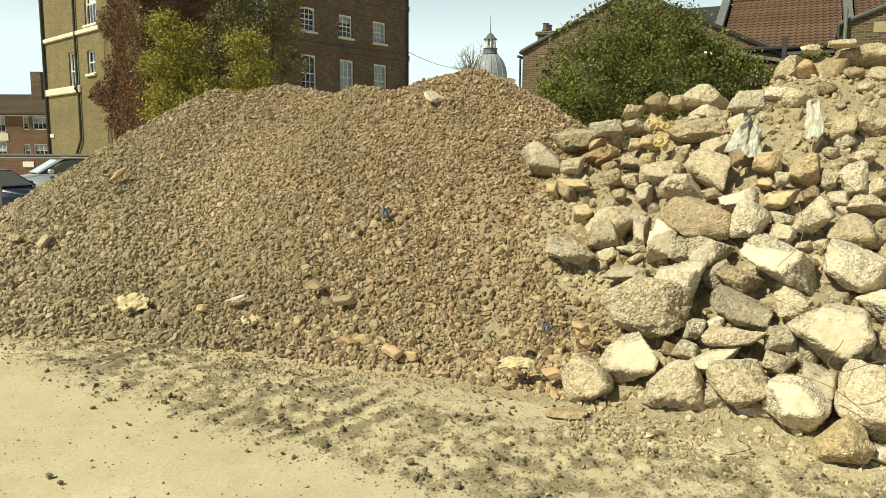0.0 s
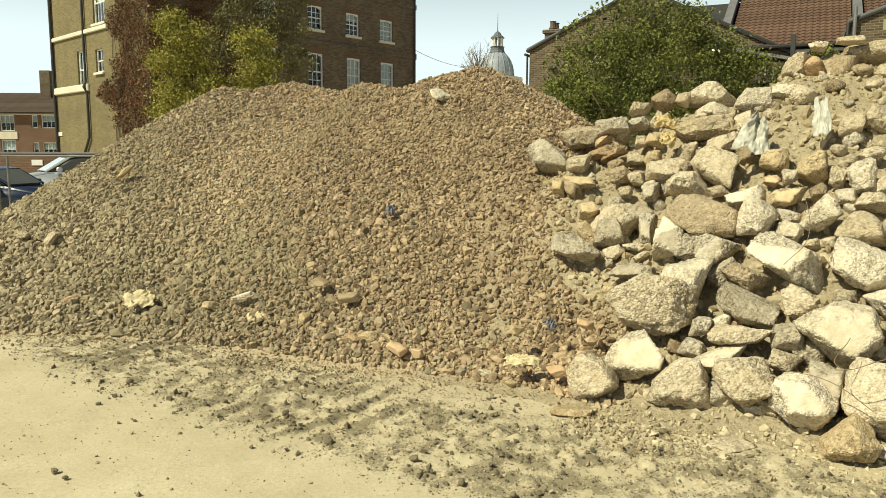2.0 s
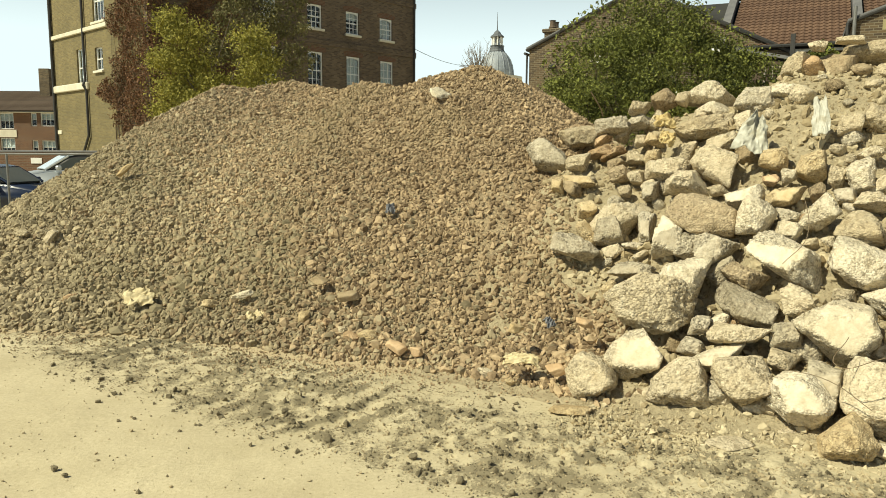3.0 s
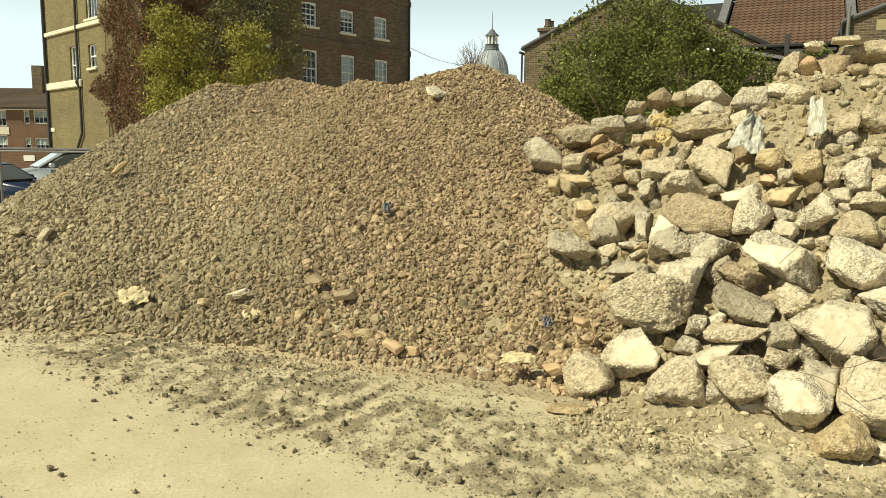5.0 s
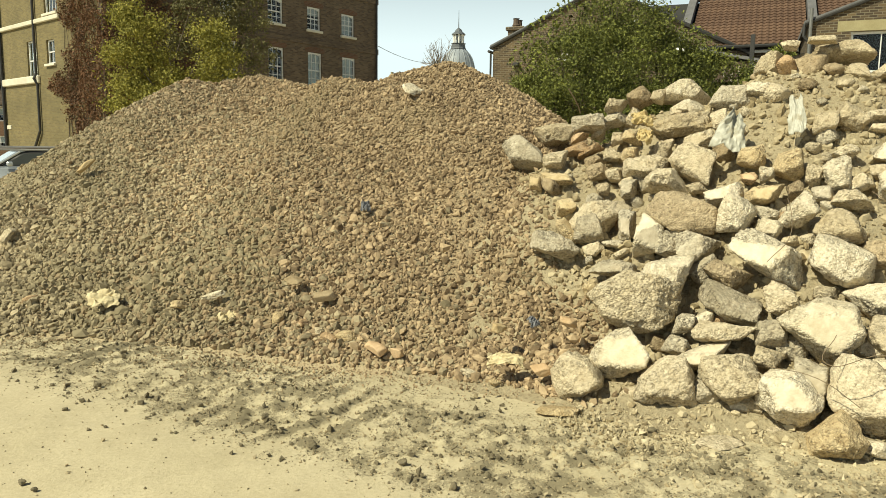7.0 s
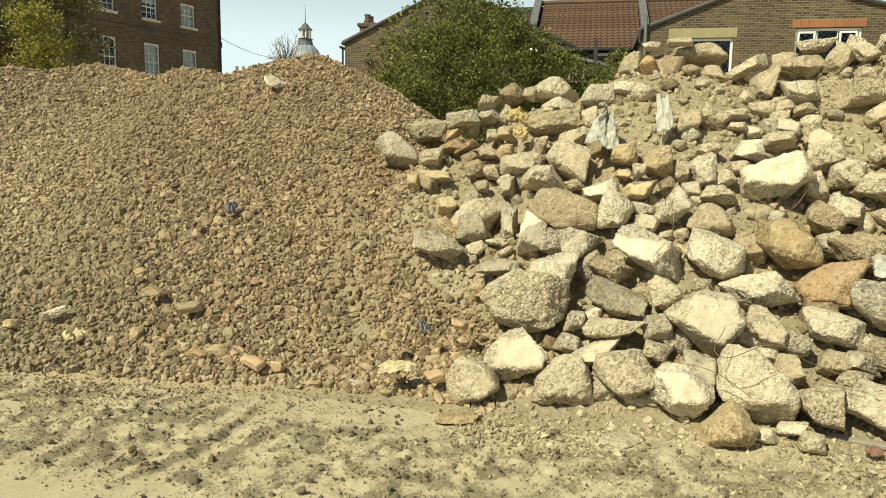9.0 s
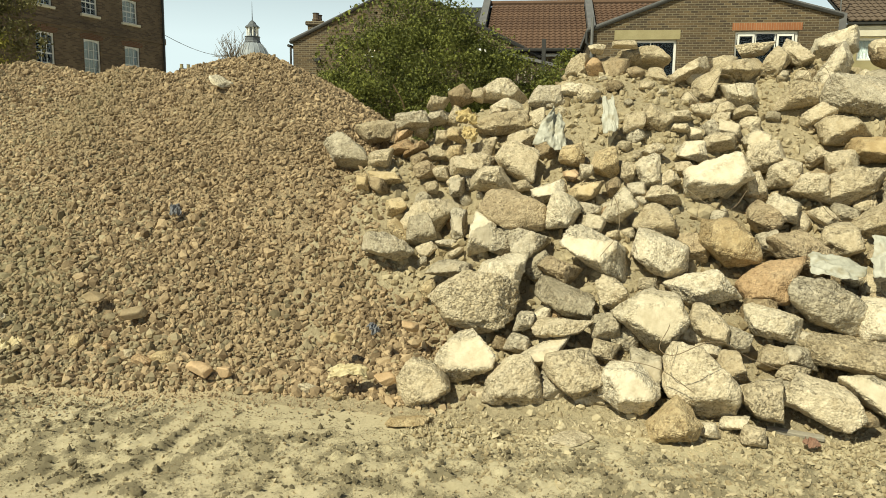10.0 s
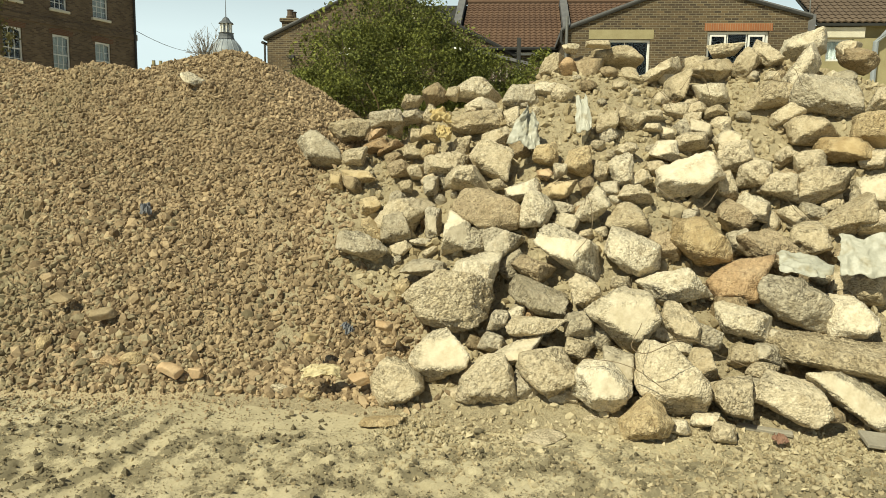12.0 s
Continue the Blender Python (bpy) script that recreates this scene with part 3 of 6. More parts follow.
# spall and small stones strewn over the toe of the gravel
for n, least, most, material, seed, label in ((2600, 0.010, 0.026, CHIPS, 9, "pale flakes and chips along the foot of the heap"), (70000, 0.005, 0.012, GRAVEL, 10, "small brown stones rolled out from the heap")):
    x, y = rng.uniform(-6.5, 1.3, n), rng.uniform(4.2, 7.6, n)
    rise = gravel_h(x, y)
    keep = (rise > -0.05) & (rise < 0.14) & (rng.random(n) < np.clip((rise + 0.05) * 11, 0, 0.8)) & (x < edge_x(y) + 0.2)
    x, y = x[keep], y[keep]
    s = least + most * rng.random(len(x)) ** 4
    me = scatter_stones("toe_spall", np.stack([x, y, top(x, y) + s * 0.3], 1), s, material, seed, 0.6, 1 if least > 0.01 else 0)
    tagged(new("toe_spall", me), label, "rubble", kind="stuff")

# crumbs shed along the foot of the broken concrete
x, y = rng.uniform(0.4, 4.6, 60000), rng.uniform(2.6, 5.2, 60000)
rise = rubble_h(x, y)
keep = (rise > -0.112) & (rise < 0.12) & (rng.random(len(x)) < np.clip((rise + 0.112) * 8, 0, 0.6)) & (x > edge_x(y))
x, y = x[keep], y[keep]
s = 0.003 + 0.005 * rng.random(len(x)) + 0.020 * rng.random(len(x)) ** 10
me = scatter_stones("foot_crumbs", np.stack([x, y, top(x, y) + s * 0.3], 1), s, CRUMB, 91, 0.7, 0)
tagged(new("foot_crumbs", me), "pale crumbs of concrete shed along the foot of the blocks", "rubble", kind="stuff")


# dark and pale crumbs in and beside the wheel lane
def crumbs(name, n, seed, share, material, label, least, most):
    r = np.random.default_rng(seed)
    x = r.uniform(-4.4, 4.4, n)
    y = r.uniform(2.2, 6.7, n)
    keep = r.random(n) < share(x, y)
    x, y = x[keep], y[keep]
    s = least + most * r.random(len(x)) ** 12 + least * r.random(len(x))
    me = scatter_stones(name, np.stack([x, y, ground_z(x, y) + s * 0.3], 1), s, material, seed + 1, 0.75, 0)
    return tagged(new(name, me), label, "dirt", kind="stuff")


def dark_share(x, y):
    k = lane(x, y)
    rim = np.exp(-((k - 0.12) / 0.12) ** 2) * (k > 0)
    return 0.9 * damp(x, y) ** 1.5 + 0.35 * rim * np.clip(fractal(x, y, 1.4, 41.0) * 2 + 0.3, 0, 1) + 0.012


def pale_share(x, y):
    return np.clip(lane(x, y) * 1.5, 0, 1) * 0.55 + 0.03


crumbs("dirt_crumbs", 100000, 12, dark_share, CLOD, "dark damp crumbs of earth dropped by wheels", 0.003, 0.02)
crumbs("dust_crumbs", 80000, 14, pale_share, CHIPS, "pale dry crumbs and grit in the wheel lane", 0.0035, 0.010)


# ---- broken concrete blocks ----
def mark_broken(me, values):
    at = me.attributes.new("broken", "FLOAT", "POINT")
    at.data.foreach_set("value", np.asarray(values, np.float32))


def broken_block(w, d, h, material, seed, level, cuts=(), smooth=False):
    """A block of w x d x h metres broken by blows: flat faces, crumbled arrises, cast faces smooth and torn ones rough.
    cuts: angle in the front plane and depth of the corners that are knocked off."""
    r = np.random.default_rng(seed)
    u, tris = ICO[level]
    planes, torn = [], []

    def face(v, dist, rough):
        v = np.array(v, float)
        planes.append(v / np.linalg.norm(v) / dist)
        torn.append(rough)

    for a in (0, 90, 180, 270):
        a = radians(a + r.uniform(-27, 27))
        face((math.cos(a), r.uniform(-0.35, 0.2), math.sin(a)), r.uniform(0.76, 1.0), r.uniform(0.3, 1.0))
    turn, tip = r.uniform(-0.35, 0.35), r.uniform(0.05, 0.45)
    face((turn, -1, tip), r.uniform(0.66, 0.82), 0.06 if smooth else r.uniform(0.3, 1.0))
    face((r.uniform(-0.5, 0.2), -0.6, 0.9), r.uniform(0.72, 0.92), 0.10 if smooth and r.random() < 0.5 else r.uniform(0.35, 1.0))
    face((r.uniform(-0.4, 0.4), -0.7, -0.8), r.uniform(0.78, 0.98), r.uniform(0.7, 1.0))
    face((r.choice((-0.9, 0.9)), -0.8, r.uniform(-0.3, 0.5)), r.uniform(0.78, 0.95), r.uniform(0.4, 1.0))
    face((0, 1, 0), 0.9, 1.0)
    for a, dist in cuts:
        face((math.cos(radians(a)), r.uniform(-0.3, 0.1), math.sin(radians(a))), dist, r.uniform(0.5, 1.0))
    for _ in range(4):
        v = r.normal(size=3)
        face(v * [1, 1, 0.8], r.uniform(0.82, 1.02), r.uniform(0.6, 1.0))
    N, T = np.array(planes), np.array(torn)
    reach = np.clip(u @ N.T, 1e-6, None)
    order = np.sort(reach, axis=1)
    edge = (order[:, -2] / order[:, -1]) ** 9
    sharp = 80.0 if smooth else 36.0 + 44.0 * r.random()
    soft = (reach ** sharp)
    rad = soft.sum(1) ** (-1 / sharp)
    rough = (soft * T).sum(1) / soft.sum(1)
    rough = np.clip(rough + 0.55 * edge * (rough < 0.5), 0, 1)
    p = u * rad[:, None]
    lo, hi = p.min(0), p.max(0)
    p = ((p - lo) / (hi - lo) - 0.5) * [w, d, h]
    size = min(1.0, (w + h) / 0.75)
    off = r.uniform(-50, 50, 3)
    lumpy = np.array([noise.fractal(Vector(q * 6.0 + off), 0.9, 2.1, 3) for q in p])
    crag = np.array([noise.turbulence(Vector(q * 17.0 - off), 4, True, amplitude_scale=0.6, frequency_scale=2.2) for q in p]) - 0.7
    chip = np.array([noise.noise(Vector(q * 24.0 + off)) for q in p])
    push = size * (0.018 * lumpy * (0.2 + rough) - 0.026 * crag * rough - 0.016 * edge * np.clip(chip + 0.35, 0, 1))
    p = p + u * push[:, None]
    me = tri_mesh("concrete_block", p, tris, material, True)
    mark_broken(me, rough)
    return me


def block_mesh(name, w, d, h, material, seed, rough=0.05, level=4, sharp=16.0, boxy=True):
    """An angular lump: a rounded meeting of random planes with a broken, pitted skin, w x d x h metres."""
    r = np.random.default_rng(seed)
    u, tris = ICO[level]
    planes = []
    turn = np.array(Euler([radians(a) for a in r.uniform(-22, 22, 3)]).to_matrix())
    if boxy:
        for ax in range(3):
            for sgn in (-1, 1):
                v = np.zeros(3)
                v[ax] = sgn
                v = turn @ v + r.normal(size=3) * 0.13
                planes.append((v / np.linalg.norm(v), r.uniform(0.55, 0.85)))
    else:
        planes = [(np.array(v, float), 0.9) for v in ((1, 0, 0), (-1, 0, 0), (0, 1, 0), (0, -1, 0), (0, 0, 1), (0, 0, -1))]
    for _ in range(11):
        v = r.normal(size=3)
        planes.append((v / np.linalg.norm(v), r.uniform(0.68, 0.95)))
    acc = np.zeros(len(u))
    for nrm, dist in planes:
        acc += (np.clip(u @ nrm, 0, None) / dist) ** sharp
    rad = acc ** (-1 / sharp)
    p = u * rad[:, None]
    off = r.uniform(-50, 50, 3)
    lumpy = np.array([noise.fractal(Vector(q * 1.7 + off), 0.9, 2.1, 3) for q in p])
    crag = np.array([noise.turbulence(Vector(q * 3.4 - off), 6, True, amplitude_scale=0.62, frequency_scale=2.1) for q in p])
    p = p * (1 + rough * 1.3 * lumpy - rough * 0.8 * (crag - 0.6))[:, None]
    lo, hi = p.min(0), p.max(0)
    p = ((p - lo) / (hi - lo) - 0.5) * [w, d, h]
    me = tri_mesh(name, p, tris, material, True)
    mark_broken(me, np.full(len(p), min(0.8, rough * 5)))
    return me


LABELS = {"pale_concrete": "pale weathered broken concrete block on the rubble heap", "grey_aggregate_concrete": "rough grey concrete lump with exposed aggregate in the heap",
          "whitened_concrete": "whitish concrete slab fragment with a smooth face", "brown_stone": "brown stained stone block wedged among concrete",
          "orange_brick_rubble": "orange brown brickwork lump among pale rubble", "yellow_sandstone": "yellowish sandstone lump lying in the rubble"}
count = 0


def boulder(x, y, z, w, h, yaw, lean, material, cuts=(), smooth=False):
    global count
    count += 1
    big = max(w, h)
    me = broken_block(w, 0.45 * (w + h), h, material, 100 + count, 6 if big > 0.58 else 5 if big > 0.2 else 4, cuts, smooth)
    ob = new("concrete_block", me)
    ob.matrix_world = Matrix.Translation((x, y, z)) @ pose(0, 0, 0, 0, 0, yaw) @ pose(0, 0, 0, -8, -lean, 0)
    return tagged(ob, ("large " if big > 0.45 else "small " if big < 0.2 else "") + LABELS[material.name], "rubble block", "broken concrete blocks")


boulder(1.01, 7.43, 1.57, 0.43, 0.40, -11, 0, GREY, ((50, 0.62),))
boulder(1.42, 7.92, 1.77, 0.47, 0.26, -13, 8, PALE)
boulder(1.23, 6.97, 1.52, 0.24, 0.18, -13, 0, PALE)
boulder(1.20, 6.70, 1.34, 0.30, 0.12, -13, -3, YELLOW, (), True)
boulder(1.01, 6.73, 1.31, 0.12, 0.17, -12, 0, YELLOW, (), True)
boulder(1.47, 7.07, 1.62, 0.31, 0.14, -15, 5, ORANGE)
boulder(1.57, 7.00, 1.60, 0.26, 0.09, -16, 30, ORANGE)
boulder(1.58, 6.85, 1.51, 0.19, 0.14, -16, 25, BROWN)
boulder(1.59, 7.22, 1.87, 0.32, 0.19, -16, 5, GREY)
boulder(1.51, 7.23, 1.73, 0.21, 0.09, -15, 35, ORANGE)
boulder(1.71, 7.25, 1.79, 0.16, 0.18, -16, 0, PALE)
boulder(1.88, 7.30, 1.90, 0.27, 0.20, -18, 5, GREY)
boulder(1.87, 7.27, 2.04, 0.23, 0.15, -18, 0, PALE)
boulder(2.12, 7.30, 2.13, 0.25, 0.20, -19, 25, BROWN)
boulder(2.04, 7.29, 1.92, 0.15, 0.25, -19, -20, PALE)
boulder(1.84, 7.04, 1.71, 0.12, 0.14, -18, 0, PALE)
boulder(1.95, 6.94, 1.73, 0.19, 0.15, -19, 0, YELLOW)
boulder(1.75, 6.90, 1.57, 0.15, 0.14, -18, 0, PALE)
boulder(1.58, 6.68, 1.41, 0.22, 0.18, -17, 20, BROWN)
boulder(1.70, 6.59, 1.38, 0.19, 0.14, -18, 0, PALE)
boulder(1.89, 6.78, 1.57, 0.16, 0.15, -19, 0, YELLOW)
boulder(1.76, 6.37, 1.28, 0.15, 0.21, -19, -15, GREY)
boulder(1.43, 6.12, 1.05, 0.52, 0.32, -17, 42, PALE, ((48, 0.80), (208, 0.80),))
boulder(1.22, 6.35, 1.11, 0.18, 0.16, -14, 10, YELLOW)
boulder(1.18, 6.09, 0.92, 0.28, 0.14, -15, -50, YELLOW)
boulder(1.04, 5.91, 0.84, 0.42, 0.21, -14, -8, GREY, ((48, 0.70),))
boulder(1.61, 5.87, 1.01, 0.16, 0.27, -19, 10, GREY, (), True)
boulder(1.36, 5.90, 0.81, 0.17, 0.12, -17, 30, PALE)
boulder(1.50, 5.84, 0.86, 0.19, 0.07, -18, 0, GREY)
boulder(1.51, 5.65, 0.81, 0.14, 0.07, -19, 25, PALE)
boulder(1.68, 5.54, 0.95, 0.20, 0.36, -21, -14, WHITE, ((74, 0.75),), True)
boulder(1.56, 6.47, 1.27, 0.14, 0.12, -17, 0, PALE)
boulder(2.61, 7.35, 2.20, 0.53, 0.30, -23, 4, WHITE, ((36, 0.65), (136, 0.70),))
boulder(2.51, 7.12, 2.02, 0.31, 0.17, -23, 0, WHITE, ((45, 0.70), (135, 0.70),))
boulder(2.36, 6.83, 1.85, 0.59, 0.28, -23, 10, PALE)
boulder(2.29, 7.27, 2.14, 0.15, 0.16, -21, 0, PALE)
boulder(2.82, 6.80, 2.09, 0.38, 0.26, -26, 0, GREY)
boulder(3.03, 6.72, 2.15, 0.37, 0.20, -28, -12, WHITE)
boulder(2.62, 6.61, 1.90, 0.15, 0.23, -25, 0, PALE)
boulder(2.38, 6.40, 1.69, 0.33, 0.17, -24, 22, PALE)
boulder(2.24, 6.15, 1.51, 0.39, 0.29, -24, -28, PALE)
boulder(2.16, 6.66, 1.61, 0.18, 0.23, -22, 0, PALE)
boulder(1.94, 6.50, 1.45, 0.38, 0.23, -20, 0, PALE)
boulder(2.00, 6.10, 1.35, 0.41, 0.27, -22, 5, PALE, ((145, 0.75),))
boulder(2.64, 5.96, 1.57, 0.22, 0.22, -28, 0, YELLOW)
boulder(2.83, 5.74, 1.51, 0.25, 0.28, -30, 0, YELLOW)
boulder(2.55, 5.80, 1.40, 0.14, 0.11, -28, 0, ORANGE, (), True)
boulder(2.67, 5.75, 1.43, 0.12, 0.14, -29, 0, WHITE)
boulder(2.56, 5.55, 1.27, 0.30, 0.19, -29, 8, YELLOW, (), True)
boulder(2.79, 5.53, 1.32, 0.15, 0.13, -31, 30, BROWN)
boulder(2.32, 5.72, 1.26, 0.30, 0.15, -26, 22, WHITE, (), True)
boulder(2.26, 5.37, 1.13, 0.28, 0.31, -27, -12, WHITE, ((57, 0.75),))
boulder(2.20, 5.94, 1.30, 0.17, 0.12, -24, 20, PALE)
boulder(3.08, 5.51, 1.44, 0.22, 0.30, -34, 0, WHITE)
boulder(2.96, 5.59, 1.42, 0.12, 0.21, -32, 0, PALE)
boulder(3.28, 7.09, 2.42, 0.32, 0.25, -28, 20, PALE)
boulder(3.45, 7.03, 2.61, 0.18, 0.10, -30, 0, PALE)
boulder(3.91, 6.98, 2.54, 0.58, 0.24, -33, -4, PALE)
boulder(3.91, 6.68, 2.33, 0.27, 0.21, -34, 0, PALE)
boulder(3.67, 6.88, 2.65, 0.25, 0.08, -32, 0, PALE)
boulder(1.95, 5.61, 1.11, 0.52, 0.36, -23, -6, BROWN, ((231, 0.70), (66, 0.80),))
boulder(1.97, 5.31, 0.92, 0.32, 0.27, -25, 10, GREY, ((310, 0.62),))
boulder(2.33, 4.93, 0.88, 0.55, 0.31, -30, -16, WHITE, ((241, 0.62),), True)
boulder(2.45, 5.25, 1.04, 0.21, 0.18, -30, 0, WHITE)
boulder(2.67, 5.27, 1.17, 0.29, 0.21, -32, 38, WHITE)
boulder(2.58, 5.16, 0.98, 0.12, 0.08, -31, 0, PALE)
boulder(1.69, 5.12, 0.73, 0.38, 0.31, -23, 5, WHITE)
boulder(2.03, 4.95, 0.75, 0.32, 0.20, -27, -22, BROWN)
boulder(1.97, 4.75, 0.61, 0.42, 0.22, -28, -14, GREY, ((239, 0.75),))
boulder(1.43, 5.03, 0.56, 0.61, 0.44, -21, 0, PALE, ((135, 0.80), (215, 0.85), (300, 0.85),))
boulder(1.84, 4.79, 0.50, 0.16, 0.10, -26, 20, WHITE)
boulder(1.68, 4.75, 0.46, 0.15, 0.15, -25, 0, GREY)
boulder(1.87, 4.59, 0.44, 0.41, 0.14, -28, 4, PALE)
boulder(2.28, 4.64, 0.64, 0.24, 0.24, -31, 0, PALE)
boulder(2.12, 4.45, 0.47, 0.20, 0.20, -31, 0, GREY)
boulder(2.39, 4.34, 0.53, 0.49, 0.42, -34, -15, WHITE, ((155, 0.72), (230, 0.75), (345, 0.80),), True)
boulder(1.40, 5.50, 0.71, 0.36, 0.14, -19, 0, GREY)
boulder(1.23, 5.45, 0.58, 0.10, 0.16, -17, -42, YELLOW, (), True)
boulder(1.22, 4.64, 0.28, 0.40, 0.35, -20, 8, WHITE, ((137, 0.68),), True)
boulder(0.94, 4.60, 0.15, 0.35, 0.30, -17, 0, PALE, ((35, 0.75), (315, 0.75),))
boulder(1.45, 4.34, 0.22, 0.39, 0.30, -24, 0, PALE, ((140, 0.70),))
boulder(1.71, 4.48, 0.32, 0.34, 0.16, -26, 12, WHITE, ((128, 0.70),), True)
boulder(1.77, 4.20, 0.27, 0.39, 0.29, -29, 0, PALE, ((225, 0.62), (310, 0.70),))
boulder(1.99, 3.96, 0.20, 0.36, 0.37, -33, 0, WHITE, ((45, 0.75),), True)
boulder(2.17, 4.03, 0.29, 0.18, 0.31, -34, 12, GREY, (), True)
boulder(2.40, 3.86, 0.25, 0.47, 0.44, -38, -14, PALE, ((59, 0.62), (239, 0.70),))
boulder(2.11, 3.69, 0.10, 0.31, 0.29, -36, 0, YELLOW, ((45, 0.58), (140, 0.64),))
boulder(2.06, 4.34, 0.35, 0.18, 0.13, -31, -20, PALE)
boulder(2.74, 4.19, 0.49, 0.31, 0.31, -39, 0, PALE, ((45, 0.66), (225, 0.62),))
boulder(2.68, 4.14, 0.36, 0.16, 0.09, -39, 0, WHITE)
boulder(2.69, 3.96, 0.30, 0.21, 0.21, -40, 0, PALE)
boulder(2.66, 3.65, 0.20, 0.29, 0.27, -42, -5, PALE, ((230, 0.72),))
boulder(3.15, 4.12, 0.50, 0.36, 0.24, -43, 0, WHITE, ((200, 0.80),))
boulder(2.87, 4.49, 0.67, 0.48, 0.24, -38, 18, WHITE)
boulder(2.75, 4.80, 0.88, 0.42, 0.29, -35, -22, WHITE, ((247, 0.80),))
boulder(2.88, 5.06, 1.10, 0.35, 0.26, -34, 0, PALE)
boulder(3.08, 5.30, 1.26, 0.30, 0.17, -35, 8, PALE)
boulder(3.23, 5.48, 1.37, 0.26, 0.14, -35, 20, PALE)
boulder(3.56, 5.28, 1.40, 0.57, 0.32, -38, 15, WHITE, ((295, 0.70),), True)
boulder(3.60, 5.64, 1.60, 0.26, 0.20, -37, 0, WHITE, (), True)
boulder(3.44, 5.53, 1.46, 0.16, 0.14, -36, 0, PALE)
boulder(3.90, 5.70, 1.69, 0.33, 0.15, -39, 12, PALE)
boulder(4.12, 5.83, 1.81, 0.22, 0.14, -39, -18, WHITE, (), True)
boulder(4.21, 5.60, 1.70, 0.24, 0.24, -41, 0, WHITE, ((130, 0.60),), True)
boulder(4.20, 5.43, 1.59, 0.37, 0.31, -42, 0, PALE)
boulder(3.23, 4.67, 0.95, 0.44, 0.35, -40, -10, YELLOW, ((55, 0.75), (235, 0.75),))
boulder(3.34, 4.38, 0.74, 0.44, 0.36, -43, 0, ORANGE, ((140, 0.75), (225, 0.80),))
boulder(3.90, 5.21, 1.33, 0.23, 0.26, -41, 0, PALE)
boulder(3.71, 4.88, 1.11, 0.29, 0.24, -42, -25, BROWN)
boulder(3.68, 5.25, 1.32, 0.28, 0.12, -39, 38, GREY, (), True)
boulder(3.75, 4.54, 0.90, 0.48, 0.26, -45, -33, BROWN)
boulder(4.16, 5.20, 1.45, 0.29, 0.27, -43, 0, PALE)
boulder(4.23, 5.00, 1.34, 0.33, 0.22, -45, -5, PALE)
boulder(4.53, 4.83, 1.36, 0.47, 0.28, -48, 20, PALE)
boulder(4.60, 5.06, 1.51, 0.27, 0.30, -47, 0, PALE)
boulder(4.56, 5.27, 1.58, 0.23, 0.15, -45, 30, PALE)
boulder(4.93, 5.02, 1.63, 0.51, 0.23, -49, -5, YELLOW, (), True)
boulder(4.89, 5.33, 1.82, 0.49, 0.30, -47, 6, PALE)
boulder(3.96, 4.95, 1.18, 0.28, 0.22, -43, -10, WHITE)
boulder(4.29, 4.69, 1.14, 0.23, 0.15, -47, -14, GREY)
boulder(4.16, 4.76, 1.12, 0.25, 0.14, -46, -35, PALE)
boulder(4.43, 4.51, 1.13, 0.46, 0.27, -49, 28, PALE)
boulder(4.07, 4.48, 0.97, 0.31, 0.29, -47, 0, PALE)
boulder(4.74, 4.58, 1.32, 0.30, 0.31, -50, 0, WHITE, (), True)
boulder(3.57, 4.08, 0.59, 0.54, 0.37, -47, -6, GREY, ((51, 0.70), (221, 0.75),))
boulder(3.81, 3.90, 0.52, 0.36, 0.32, -50, 0, WHITE, ((45, 0.80),))
boulder(3.56, 3.75, 0.35, 0.97, 0.27, -49, -7, PALE)
boulder(3.39, 3.47, 0.18, 0.57, 0.22, -50, -33, WHITE, (), True)
boulder(3.01, 3.53, 0.19, 0.46, 0.23, -47, -12, PALE)
boulder(3.05, 3.82, 0.26, 0.20, 0.11, -45, 0, PALE)
boulder(2.87, 3.71, 0.20, 0.12, 0.14, -44, 0, GREY)
boulder(2.49, 3.50, 0.06, 0.15, 0.11, -42, 0, PALE)
boulder(2.48, 3.64, 0.09, 0.18, 0.09, -41, 15, WHITE)
boulder(2.31, 3.64, 0.06, 0.14, 0.08, -39, 0, WHITE)
boulder(3.14, 3.42, 0.11, 0.21, 0.10, -49, 0, BROWN)
boulder(3.17, 3.90, 0.33, 0.23, 0.15, -45, 0, GREY)
boulder(4.24, 6.66, 2.38, 0.48, 0.20, -36, 25, PALE)
boulder(4.20, 6.33, 2.20, 0.23, 0.42, -37, -12, PALE)
boulder(4.65, 6.41, 2.41, 0.52, 0.27, -40, 0, PALE)
boulder(4.41, 6.08, 2.13, 0.38, 0.26, -40, 0, WHITE)
boulder(3.49, 6.02, 1.90, 0.30, 0.23, -34, -22, PALE)
boulder(4.96, 6.56, 2.63, 0.36, 0.14, -41, 5, PALE)
boulder(4.97, 6.27, 2.47, 0.21, 0.36, -42, -35, PALE)
boulder(5.24, 6.30, 2.57, 0.35, 0.22, -43, -30, PALE)
boulder(5.65, 6.26, 2.67, 0.49, 0.26, -46, 14, WHITE)
boulder(5.29, 5.89, 2.39, 0.50, 0.25, -46, 48, WHITE)
boulder(4.79, 5.81, 2.11, 0.40, 0.32, -43, -5, PALE)
boulder(5.23, 5.52, 2.13, 0.65, 0.43, -47, -14, GREY)
boulder(4.83, 5.56, 1.93, 0.31, 0.20, -45, 20, PALE)
boulder(5.80, 5.76, 2.52, 0.43, 0.24, -49, -20, BROWN)
boulder(5.20, 5.01, 1.81, 0.33, 0.34, -50, 0, YELLOW)
boulder(5.49, 5.21, 2.06, 0.21, 0.27, -50, 0, PALE)
